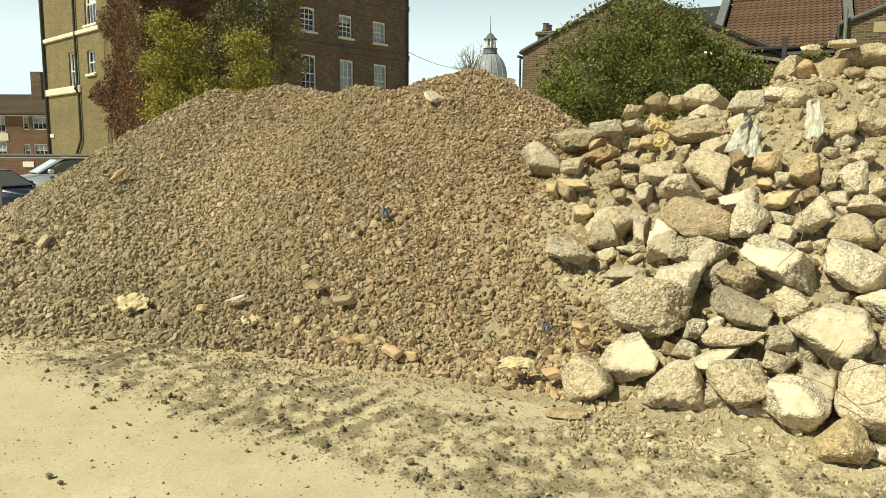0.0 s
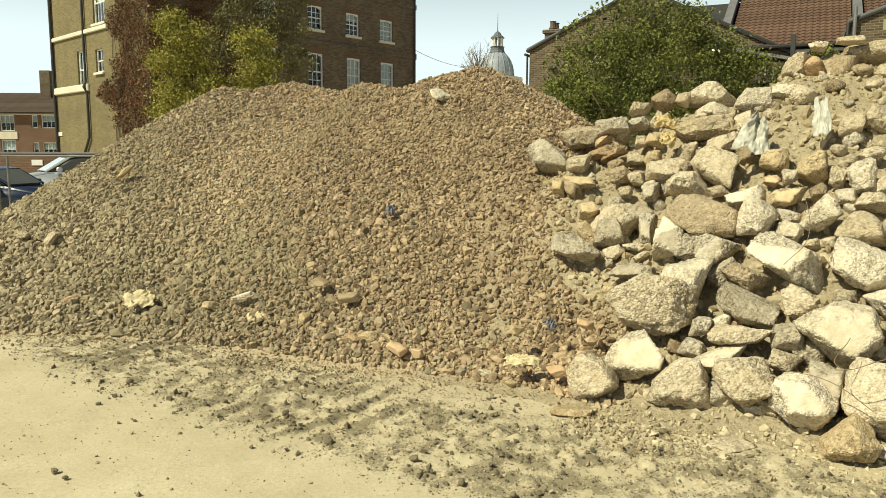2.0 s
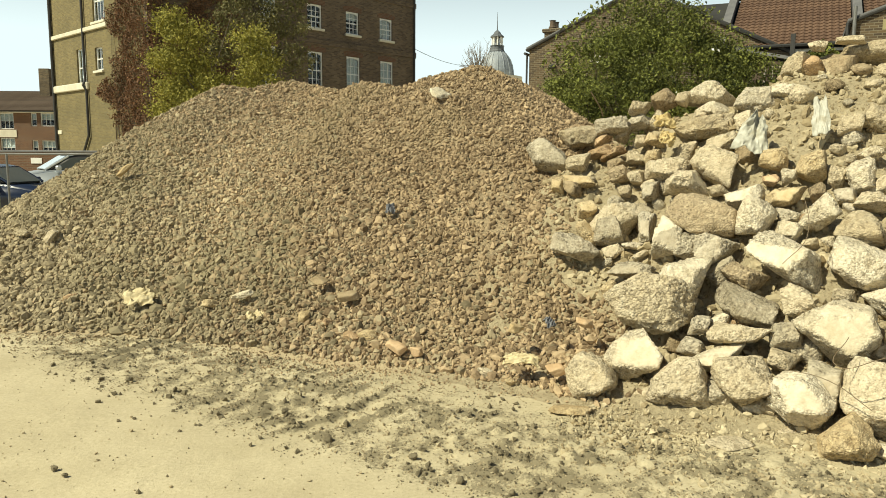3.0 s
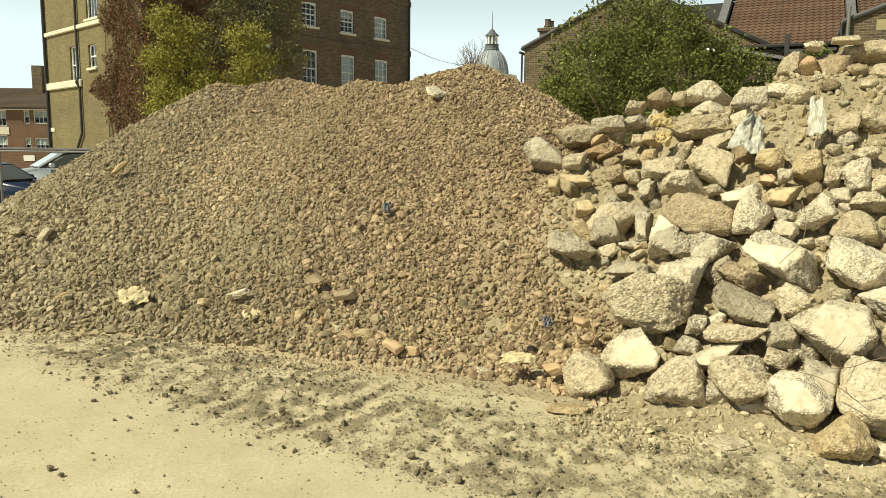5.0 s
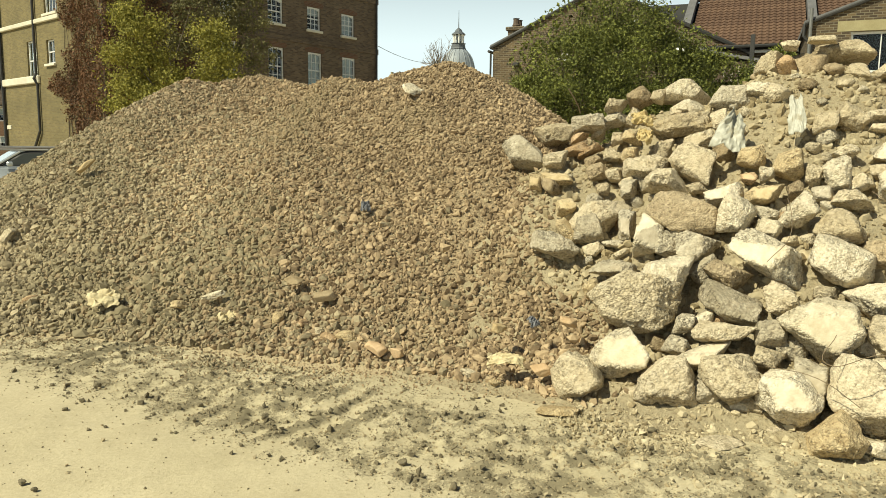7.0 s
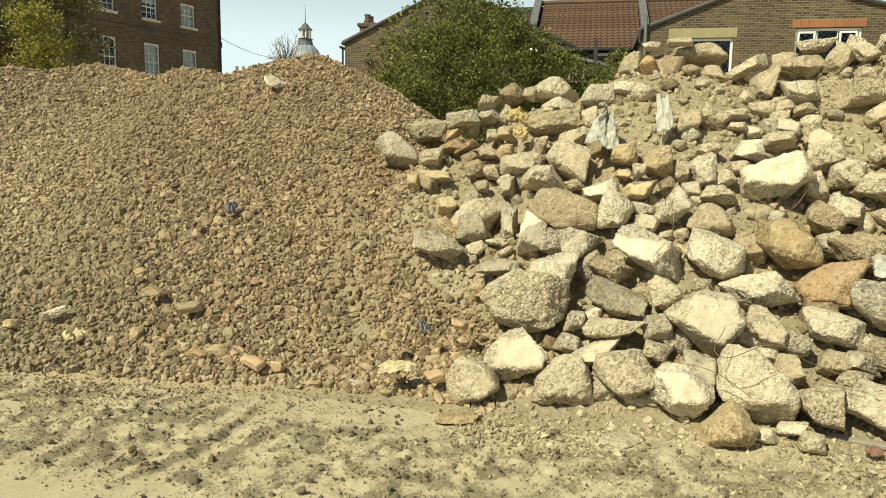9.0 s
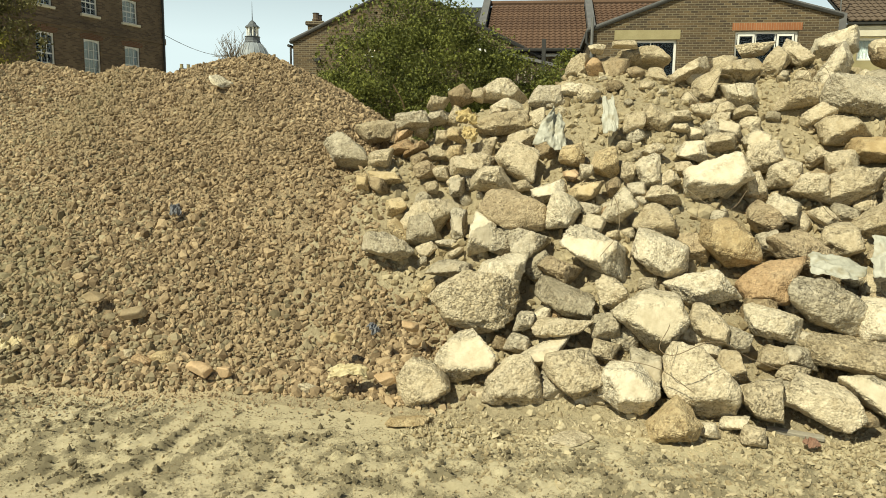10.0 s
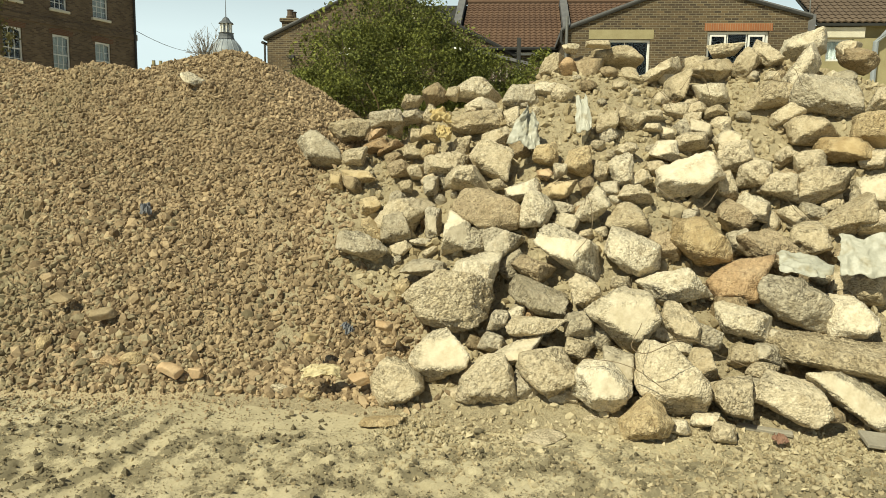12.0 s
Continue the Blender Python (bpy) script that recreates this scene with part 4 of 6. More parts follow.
boulder(4.08, 5.93, 1.88, 0.21, 0.16, -38, 10, PALE)
boulder(3.69, 5.99, 1.92, 0.23, 0.11, -36, 8, PALE)
boulder(3.65, 5.88, 1.81, 0.19, 0.08, -36, 0, PALE)
boulder(3.78, 5.86, 1.77, 0.13, 0.11, -37, 0, WHITE, (), True)
boulder(3.28, 5.74, 1.60, 0.21, 0.13, -34, 25, PALE)
boulder(3.27, 6.02, 1.84, 0.20, 0.20, -33, 0, PALE)
boulder(4.11, 4.05, 0.69, 0.29, 0.23, -51, 0, PALE)
boulder(3.94, 4.26, 0.74, 0.16, 0.13, -48, 0, WHITE)
boulder(4.18, 6.02, 1.98, 0.23, 0.15, -39, 20, PALE)
boulder(4.33, 5.93, 1.98, 0.23, 0.10, -40, 20, PALE)
boulder(5.81, 5.86, 2.59, 0.23, 0.18, -48, 0, PALE)
boulder(5.05, 4.87, 1.57, 0.25, 0.18, -50, 0, PALE)
boulder(4.57, 4.39, 1.10, 0.26, 0.19, -51, 15, PALE)
boulder(4.26, 4.09, 0.80, 0.22, 0.22, -51, -30, WHITE, (), True)
boulder(4.03, 4.16, 0.71, 0.21, 0.16, -49, 0, PALE)
boulder(4.28, 4.32, 0.87, 0.24, 0.15, -50, 0, BROWN)
boulder(2.85, 4.11, 0.43, 0.22, 0.18, -41, 0, GREY)
boulder(2.64, 4.29, 0.42, 0.23, 0.19, -37, 0, GREY)
boulder(1.61, 4.68, 0.33, 0.20, 0.15, -24, 0, GREY)
boulder(2.25, 4.41, 0.38, 0.19, 0.19, -33, 0, GREY)
boulder(1.97, 5.18, 0.76, 0.21, 0.25, -26, 0, GREY)
boulder(1.86, 5.50, 0.89, 0.26, 0.26, -23, 0, GREY)
boulder(1.33, 5.99, 0.96, 0.27, 0.27, -16, 0, GREY)
boulder(2.56, 6.24, 1.60, 0.25, 0.22, -26, 0, BROWN)
boulder(3.06, 4.86, 0.91, 0.26, 0.21, -37, 0, BROWN)
boulder(3.36, 3.96, 0.37, 0.31, 0.19, -46, 0, GREY)
boulder(3.05, 3.97, 0.32, 0.22, 0.17, -43, 0, PALE)
boulder(3.63, 4.71, 0.94, 0.22, 0.22, -42, 0, GREY)
boulder(3.18, 4.29, 0.56, 0.24, 0.16, -42, 0, BROWN)
boulder(2.54, 5.43, 1.14, 0.22, 0.16, -30, 0, GREY)
boulder(2.96, 5.45, 1.30, 0.18, 0.14, -33, 0, GREY)
boulder(1.87, 4.15, 0.13, 0.24, 0.12, -30, 0, PALE)
boulder(1.68, 4.26, 0.13, 0.14, 0.11, -27, -20, WHITE)
boulder(1.81, 4.15, 0.11, 0.15, 0.09, -30, 0, WHITE)
boulder(1.27, 4.49, 0.08, 0.18, 0.09, -21, 0, PALE)
boulder(1.44, 4.36, 0.08, 0.21, 0.07, -24, 0, PALE)
boulder(1.94, 3.94, 0.04, 0.15, 0.09, -32, 0, PALE)
boulder(4.62, 6.58, 2.39, 0.24, 0.35, -39, 0, PALE)
boulder(3.64, 7.00, 2.38, 0.35, 0.35, -31, 0, BROWN)
boulder(5.16, 5.88, 2.19, 0.25, 0.20, -45, 0, PALE)
boulder(4.07, 6.10, 1.96, 0.27, 0.19, -38, 0, PALE)

# lesser blocks that fill the spaces between the large ones
FILL = [broken_block(0.15, 0.13, 0.11, mt, 700 + i, 3) for i, mt in enumerate((PALE, GREY, PALE, BROWN, PALE, GREY, WHITE, PALE, BROWN, ORANGE, PALE, GREY))]
rf = random.Random(77)
made = 0
while made < 230:
    fx, fy = rf.uniform(0.9, 7.5), rf.uniform(3.0, 7.6)
    fz = float(rz(np.array([fx]), np.array([fy]))[0])
    if fz < 0.10 or fx < 1.0 + 0.1 * rf.random() or fx > 0.9 + fy * 1.15:
        continue
    made += 1
    size = 0.09 + 0.13 * rf.random() ** 2
    me = FILL[made % len(FILL)]
    ob = new("concrete_lump", me)
    ob.matrix_world = pose(fx, fy, fz + size * 0.30, rf.uniform(-40, 40), rf.uniform(-40, 40), rf.uniform(0, 360)) @ Matrix.Scale(size / 0.15, 4)
    tagged(ob, "small " + LABELS[me.materials[0].name].replace("large ", ""), "rubble block", "small rubble lumps")

# ---- smaller debris on the heaps ----
def lump(name, x, y, z, w, d, h, material, seed, label, category, yaw=0, lean=0, tip=0, rough=0.13, level=4, sharp=30.0, group="", boxy=True):
    ob = new(name, block_mesh(name, w, d, h, material, seed, rough, level, sharp, boxy))
    ob.matrix_world = Matrix.Translation((x, y, z)) @ pose(0, 0, 0, tip, lean, yaw)
    return tagged(ob, label, category, group)


def brick(x, y, z, w, material, seed, label, yaw, lean, tip=0):
    """A worn or snapped brick, with knocked-off arrises."""
    return lump("brick", x, y, z, w, 0.105, 0.07, material, seed, label, "brick", yaw, lean, tip, 0.03, 4, 60.0, "loose bricks")


brick(-0.38, 5.36, 0.14, 0.19, ORANGE, 401, "broken orange brick at the foot of the gravel heap", -35, 12, 10)
brick(-0.22, 5.30, 0.12, 0.09, ORANGE, 402, "snapped brick end beside a broken brick", 60, 70)
brick(-1.11, 6.22, 0.49, 0.17, BROWN, 403, "dusty brown half brick lying on the gravel", -10, 8, 25)
brick(-0.82, 5.99, 0.40, 0.19, BROWN, 404, "dark brown broken brick lying on the gravel", 5, -8, 25)
brick(0.74, 4.74, 0.16, 0.15, ORANGE, 405, "chipped orange brick at the gravel's edge", -12, -6, 15)
brick(0.97, 5.00, 0.42, 0.13, ORANGE, 406, "small orange brick end on the slope", 30, 25)
brick(-3.68, 8.30, 1.38, 0.24, YELLOW, 407, "brown brick standing askew on the gravel slope", 20, -40)
brick(0.50, 5.10, 0.35, 0.12, YELLOW, 408, "pale yellow brick piece on the gravel", 70, 10)
lump("flat_stone", -0.10, 8.84, 2.30, 0.27, 0.24, 0.05, WHITE, 411, "flat whitish stone flake near the crest", "stone", 30, 0, 40)
lump("flat_stone", -4.08, 7.40, 0.72, 0.12, 0.22, 0.05, PALE, 412, "pale plaster flake on the gravel slope", "stone", -15, 0, 40)
lump("flat_stone", -4.45, 7.52, 0.74, 0.17, 0.10, 0.05, PALE, 413, "flat pale flake on the gravel slope", "stone", 10, 3, 20)
lump("flat_stone", -1.80, 6.28, 0.34, 0.22, 0.05, 0.06, WHITE, 414, "thin whitish splinter on the gravel", "stone", 0, -18, 0)
lump("flat_stone", 1.55, 3.85, 0.012, 0.30, 0.20, 0.05, PALE, 415, "flat stone half sunk in the dirt", "stone", 15)
lump("flat_stone", 0.78, 4.36, 0.012, 0.28, 0.14, 0.06, YELLOW, 416, "flat ochre flake lying in the dirt", "stone", -10)
lump("flat_stone", -1.55, 6.20, 0.16, 0.20, 0.12, 0.10, CARD, 417, "pale chunk at the foot of the heap", "stone", 20, 30)
for i, (sx, sy) in enumerate(((-2.6, 6.42), (-2.1, 6.33), (-0.98, 5.86), (-0.85, 5.75), (-0.62, 5.60), (-3.5, 6.62), (-3.1, 6.55), (-1.2, 6.0), (-0.75, 5.62), (0.28, 5.0), (0.45, 4.86))):
    sz = 0.07 + 0.05 * ((i * 37) % 10) / 10
    lump("stone", sx, sy, float(top(np.array([sx]), np.array([sy]))[0]) + sz * 0.25, sz * 1.5, sz, sz * 0.8, (PALE, YELLOW, ORANGE)[i % 3], 430 + i, "palish broken stone at the foot of the gravel heap", "stone", i * 40, 10, 0, 0.13, 3, 30.0, "stones at the heap's foot")

for i, (cx, cy, cs) in enumerate(((-0.65, 3.85, 0.06), (-0.16, 3.62, 0.05), (-2.19, 4.86, 0.055), (1.25, 4.02, 0.055), (-2.2, 4.43, 0.035), (0.08, 3.36, 0.045), (-0.26, 3.70, 0.045), (-1.72, 4.62, 0.04), (-1.42, 4.5, 0.04), (-0.98, 4.28, 0.05), (-1.95, 3.45, 0.036), (-1.86, 3.38, 0.03), (-0.85, 4.05, 0.03), (0.32, 3.24, 0.04), (-2.5, 4.9, 0.03), (1.9, 3.6, 0.03))):
    lump("clod", cx, cy, cs * 0.38, cs * 1.0, cs * 0.85, cs * 0.75, CLOD, 460 + i, "dark damp clod of earth on pale dirt", "clod", i * 50, 0, 0, 0.22, 3, 9.0, "clods on the dirt", False)


def crumpled(name, x, y, z, w, d, h, material, seed, label, category, yaw=0, tip=0, lean=0, folds=2.2, solid=0.004, taper=0.0):
    """A creased sheet of film, card or foam."""
    n = 36
    verts, faces = [], []
    r = random.Random(seed)
    ox, oy = r.uniform(0, 90), r.uniform(0, 90)
    for j in range(n):
        for i in range(n):
            u, v = i / (n - 1) - 0.5, j / (n - 1) - 0.5
            rad = 1 - 0.32 * noise.noise(Vector((math.atan2(v, u) * 1.6 + ox, 0.3, oy)))
            a = noise.ridged_multi_fractal(Vector((u * folds + ox, v * folds + oy, 0)), 1.0, 2.0, 4, 1.0, 2.0) - 1.1
            b = noise.fractal(Vector((u * 5 + oy, v * 5 + ox, 4)), 1.0, 2.0, 3)
            soft = noise.fractal(Vector((u * folds * 1.6 + ox, v * folds * 0.8 + oy, 7)), 0.8, 2.2, 4)
            a = soft * 1.3 if taper else a
            verts.append((u * w * rad * (1 - taper * (v + 0.5)) + 0.05 * w * b, v * d * rad + 0.05 * d * a, h * (0.75 * a + 0.25 * b) - h * 1.6 * (u * u + v * v)))
    for j in range(n - 1):
        for i in range(n - 1):
            k = j * n + i
            faces.append((k, k + 1, k + n + 1, k + n))
    ob = new(name, mesh_of(name, verts, faces, material, True))
    mod = ob.modifiers.new("thickness", "SOLIDIFY")
    mod.thickness = solid
    ob.matrix_world = Matrix.Translation((x, y, z)) @ pose(0, 0, 0, tip, lean, yaw)
    return tagged(ob, label, category)


crumpled("plastic_bag", 2.50, 6.02, 1.80, 0.30, 0.38, 0.06, PLASTIC, 3, "crumpled translucent plastic bag snagged on concrete blocks", "plastic bag", -25, 60, 8, 1.2, 0.003, 0.75)
crumpled("foam_scrap", 1.95, 6.68, 1.92, 0.16, 0.13, 0.07, FOAM, 5, "torn yellow foam scrap wedged between blocks", "foam scrap", -15, 45, 0, 1.6, 0.02)
crumpled("foam_scrap", 1.97, 6.58, 1.76, 0.13, 0.12, 0.06, FOAM, 6, "smaller yellow foam scrap below another", "foam scrap", -15, 60, 20, 1.6, 0.02)
crumpled("plastic_sheet", 3.02, 6.02, 1.93, 0.14, 0.34, 0.014, PLASTIC, 8, "dusty pale plastic strip standing in the rubble", "plastic sheet", -28, 68, -8, 1.6, 0.003, 0.3)
crumpled("plastic_sheet", 3.66, 4.13, 0.86, 0.34, 0.22, 0.03, PLASTIC, 9, "torn whitish sheet lying over the blocks", "plastic sheet", -40, 30, 10, 1.8)
crumpled("plastic_sheet", 3.98, 3.96, 0.93, 0.28, 0.30, 0.03, PLASTIC, 10, "pale greenish sheet leaning on the blocks", "plastic sheet", -42, 58, 0, 1.2)
crumpled("card_scrap", -2.79, 6.42, 0.30, 0.26, 0.18, 0.05, CARD, 12, "crumpled cream card at the foot of the heap", "card scrap", 10, 35, 0, 2.0)
crumpled("card_scrap", 0.52, 4.82, 0.22, 0.24, 0.10, 0.04, CARD, 13, "crushed cream card strip beside a brick", "card scrap", -12, 30, 0, 2.4)
crumpled("card_scrap", -1.62, 6.12, 0.20, 0.18, 0.14, 0.07, CARD, 15, "small crumpled cream card in the stones", "card scrap", 30, 30, 0, 2.4)
crumpled("blue_rag", -0.55, 6.95, 1.08, 0.09, 0.11, 0.04, BLUE_RAG, 14, "faded blue plastic rag half buried in gravel", "rag", 0, 45, 0, 3.0)
crumpled("blue_rag", 0.74, 5.06, 0.42, 0.08, 0.08, 0.035, BLUE_RAG, 16, "scrap of faded blue plastic in the gravel", "rag", 30, 35, 0, 3.0)
crumpled("blue_rag", 0.20, 8.60, 2.10, 0.05, 0.05, 0.02, BLUE_RAG, 17, "tiny blue plastic scrap on the slope", "rag", 30, 35, 0, 3.0)
crumpled("red_rag", 2.76, 3.36, 0.06, 0.08, 0.07, 0.03, RED_RAG, 18, "small faded red rag in the dirt", "rag", 0, 15, 0, 3.0)


def board(x, y, z, length, width, yaw, lean, label):
    ob = part("board", box(-length / 2, length / 2, -width / 2, width / 2, -0.012, 0.012, 0.004), BOARD)
    ob.matrix_world = Matrix.Translation((x, y, z)) @ pose(0, 0, 0, 8, lean, yaw)
    return tagged(ob, label, "board", "boards in the rubble")


board(2.80, 3.52, 0.035, 0.30, 0.045, -38, 3, "grey splintered board under the blocks")
board(3.42, 3.10, 0.03, 0.50, 0.16, -30, 4, "dusty flat board lying at the heap's foot")


def wire(points, radius, label):
    cu = bpy.data.curves.new("wire", "CURVE")
    cu.dimensions, cu.bevel_depth, cu.bevel_resolution, cu.resolution_u = "3D", radius, 1, 6
    sp = cu.splines.new("BEZIER")
    sp.bezier_points.add(len(points) - 1)
    for b, p in zip(sp.bezier_points, points):
        b.co, b.handle_left_type, b.handle_right_type = p, "AUTO", "AUTO"
    cu.materials.append(RUST)
    return tagged(new("wire", cu), label, "wire", "wires in the rubble")


wire([(2.18, 3.86, 0.62), (2.05, 3.72, 0.50), (2.28, 3.60, 0.58), (2.55, 3.62, 0.46), (2.70, 3.55, 0.40)], 0.0022, "thin bent rusty wire looped over the blocks")
wire([(1.85, 3.95, 0.42), (2.05, 3.78, 0.40), (2.22, 3.66, 0.28)], 0.0022, "thin bent wire end among pale blocks")
wire([(2.10, 4.52, 0.92), (2.28, 4.60, 1.08), (2.34, 4.78, 1.30), (2.40, 4.9, 1.22)], 0.0022, "rusty wire curling up between blocks")
wire([(2.95, 4.85, 1.35), (3.10, 4.72, 1.22), (3.40, 4.85, 1.20), (3.55, 4.9, 1.32)], 0.003, "bent reinforcing wire across the blocks")
wire([(3.55, 6.1, 2.30), (3.75, 5.9, 2.10), (3.78, 5.8, 1.95)], 0.0022, "rusty wire hanging off a slab")
wire([(4.0, 6.0, 2.15), (4.05, 5.85, 2.28), (4.2, 5.8, 2.05)], 0.0022, "curled rusty wire near the crest")
wire([(4.6, 5.6, 2.2), (4.75, 5.5, 2.35), (4.85, 5.45, 2.2)], 0.0022, "curled wire beside a pale slab")
wire([(1.45, 6.95, 1.95), (1.40, 6.85, 2.02), (1.30, 6.8, 2.16)], 0.006, "short rusted rod sticking out of the blocks")
wire([(-4.55, 7.0, 0.32), (-4.62, 7.0, 0.50), (-4.75, 7.02, 0.66)], 0.009, "short rusted rod standing in the gravel")
wire([(3.9, 4.6, 1.28), (4.05, 4.5, 1.12), (4.2, 4.35, 1.18)], 0.0022, "bent wire among the blocks")


# ---- leaves and trees ----
def leaves(name, points, size, material, parent, seed, label=""):
    """Small folded leaves, each turned its own way, in one crown."""
    r = np.random.default_rng(seed)
    n = len(points)
    a = r.normal(size=(n, 3))
    a /= np.linalg.norm(a, axis=1, keepdims=True)
    b = np.cross(a, r.normal(size=(n, 3)))
    b /= np.linalg.norm(b, axis=1, keepdims=True)
    c = np.cross(a, b)
    s = (size * r.uniform(0.6, 1.3, n))[:, None]
    P = np.asarray(points)
    V = np.stack([P - a * s, P + b * s * 0.55 + c * s * 0.2, P + a * s, P - b * s * 0.55 + c * s * 0.2], 1)
    k = (np.arange(n) * 4)[:, None]
    F = np.concatenate([np.concatenate([k, k + 1, k + 2], 1), np.concatenate([k, k + 2, k + 3], 1)])
    ob = new(name, tri_mesh(name, V.reshape(-1, 3), F, material))
    ob.parent = parent
    return tagged(ob, label)


def clumps(centres, n, seed, fill=0.35, tuft=0.0, per=45):
    """Places in uneven clumps: each centre is (x, y, z, rx, ry, rz); more lie near the rim, with gaps."""
    r = np.random.default_rng(seed)
    out = []
    vol = sum(c[3] * c[5] for c in centres)
    for cx, cy, cz, rx, ry, rz_ in centres:
        full = int(n * rx * rz_ / vol)
        m = full // per if tuft else full
        d = r.normal(size=(m, 3))
        d /= np.linalg.norm(d, axis=1, keepdims=True)
        rad = r.uniform(fill, 1, (m, 1)) ** 0.5
        wob = np.array([1 + 0.30 * noise.fractal(Vector(q * 2.3 + Vector((cx, cy, cz))), 1.0, 2.0, 3) for q in map(Vector, d)])[:, None]
        gap = np.array([noise.noise(Vector((q[0] * 4.5 + cz, q[1] * 4.5, q[2] * 4.5 + cx))) for q in d])
        p = d * rad * wob * [rx, ry, rz_] + [cx, cy, cz]
        p = p[gap > -0.22]
        if tuft:
            p = p[r.integers(0, len(p), full)] + r.normal(size=(full, 3)) * tuft * [1, 1, 0.7]
        out.append(p)
    return np.concatenate(out)


def limbs(bm, base, tips, r0, seed, bend=0.25):
    r = random.Random(seed)
    base = Vector(base)
    for tip in tips:
        tip = Vector(tip)
        mid = base.lerp(tip, 0.5) + Vector((r.uniform(-bend, bend), r.uniform(-bend, bend), r.uniform(0, bend)))
        add_tube(bm, [base, base.lerp(mid, 0.55), mid, tip], [r0, r0 * 0.75, r0 * 0.5, r0 * 0.15], 6)
    return bm


# dense flowering bush behind the gap between the heaps
bush = empty("bush", pose(4.3, 16.6, 0), "dense rounded green bush with a few white blossoms behind the heaps", "bush")
rb = random.Random(4)
B = [(-0.9, 0, 3.1, 1.15, 1.2, 1.15), (0.3, 0.1, 3.55, 1.5, 1.4, 1.35), (1.2, 0.1, 3.25, 1.05, 1.2, 1.15), (-0.2, 0, 2.2, 1.9, 1.5, 1.3), (-1.45, 0, 2.3, 0.75, 1.0, 1.0), (1.5, 0.2, 2.3, 0.8, 1.0, 1.0),
     (0.0, 0.2, 4.45, 0.75, 0.8, 0.5), (-1.55, 0, 3.0, 0.55, 0.8, 0.6), (0.7, 0, 4.35, 0.6, 0.7, 0.5), (-0.7, 0.1, 4.0, 0.6, 0.8, 0.5)]
leaves("crown", clumps(B, 95000, 3, 0.5, 0.13, 70), 0.031, LEAF_BUSH, bush, 31)
bm = bmesh.new()
for i in range(9):
    bx = rb.uniform(-0.6, 0.6)
    limbs(bm, (bx, rb.uniform(-0.3, 0.3), 0), [(bx * 2.2 + rb.uniform(-0.8, 0.8), rb.uniform(-0.9, 0.6), rb.uniform(2.2, 4.0)) for _ in range(3)], 0.035, i)
for i in range(40):
    a = rb.uniform(0.2, 2.9)
    p0 = Vector((2.0 * math.cos(a) * 0.85, rb.uniform(-0.4, 0.4), 3.2 + 1.5 * math.sin(a) * 0.9))
    p1 = p0 + Vector((math.cos(a) * 0.35 - 0.1, rb.uniform(-0.1, 0.1), rb.uniform(0.15, 0.5)))
    add_tube(bm, [p0, p0.lerp(p1, 0.5) + Vector((0.03, 0, 0.02)), p1], [0.012, 0.008, 0.004], 5)
part("stem", bm, BARK, bush)
leaves("shoot_leaves", np.array([[2.05 * math.cos(a) * k, rb.uniform(-0.5, 0.4), 3.15 + 1.75 * math.sin(a) * k] for a, k in [(rb.uniform(0.15, 3.0), rb.uniform(0.85, 1.13)) for _ in range(900)]]), 0.05, LEAF_BUSH, bush, 37)
bl = [(-1.35, -1.2, 3.55), (-1.25, -1.2, 3.62), (-1.30, -1.2, 3.45), (0.95, -1.1, 3.2), (1.25, -1.0, 3.75), (-1.62, -0.8, 3.6), (0.15, -1.3, 4.3), (1.05, -1.1, 3.95), (0.4, -1.3, 2.85)]
leaves("blossom", np.array([[x + rb.gauss(0, 0.06), y - 0.12 + rb.gauss(0, 0.05), z + rb.gauss(0, 0.05)] for x, y, z in bl[::2] for _ in range(3)]), 0.038, BLOSSOM, bush, 33, "white blossom")

shrub = empty("shrub", pose(6.6, 16.4, 0), "small leafy green shrub beside the bush", "bush")
leaves("crown", clumps([(-0.2, 0, 2.9, 0.75, 0.7, 0.95), (0.45, 0, 2.6, 0.6, 0.6, 0.9), (-0.45, 0, 3.6, 0.45, 0.5, 0.5), (0.75, 0, 3.2, 0.35, 0.4, 0.4)], 14000, 8, 0.3, 0.12, 40), 0.036, LEAF_BUSH, shrub, 34)
part("stem", limbs(bmesh.new(), (0, 0, 0), [(-0.3, 0, 3.0), (0.4, 0, 2.6), (0.1, 0.2, 2.8)], 0.03, 3), BARK, shrub)

# young maple and the duller tree behind it, before the tall building
maple = empty("tree", pose(-8.9, 27, 0), "young tree with bright yellow green spring leaves", "tree")
M = [(-1.2, 0, 6.3, 0.55, 0.6, 0.45), (-0.6, 0, 5.8, 0.85, 0.8, 0.5), (-1.4, 0, 4.9, 0.75, 0.8, 0.45), (-0.5, 0.1, 4.7, 0.9, 0.8, 0.55), (-1.0, 0, 3.9, 0.95, 0.9, 0.5), (0.3, 0, 4.0, 0.6, 0.7, 0.5), (-0.2, 0, 3.3, 1.0, 0.9, 0.5),
     (1.75, 0, 5.6, 0.7, 0.6, 0.55), (2.0, 0, 4.8, 0.75, 0.7, 0.5), (1.6, 0, 4.1, 0.6, 0.6, 0.45), (2.4, 0, 3.9, 0.55, 0.6, 0.5), (0.9, 0, 3.4, 0.55, 0.6, 0.5), (-1.5, 0, 3.1, 0.5, 0.6, 0.4)]
leaves("crown", clumps(M, 27000, 5, 0.05, 0.20, 26), 0.05, LEAF_MAPLE, maple, 35)
bm = add_tube(bmesh.new(), [(0, 0, 0), (0.05, 0, 1.5), (0.1, 0.05, 3.0)], [0.11, 0.09, 0.07], 8)
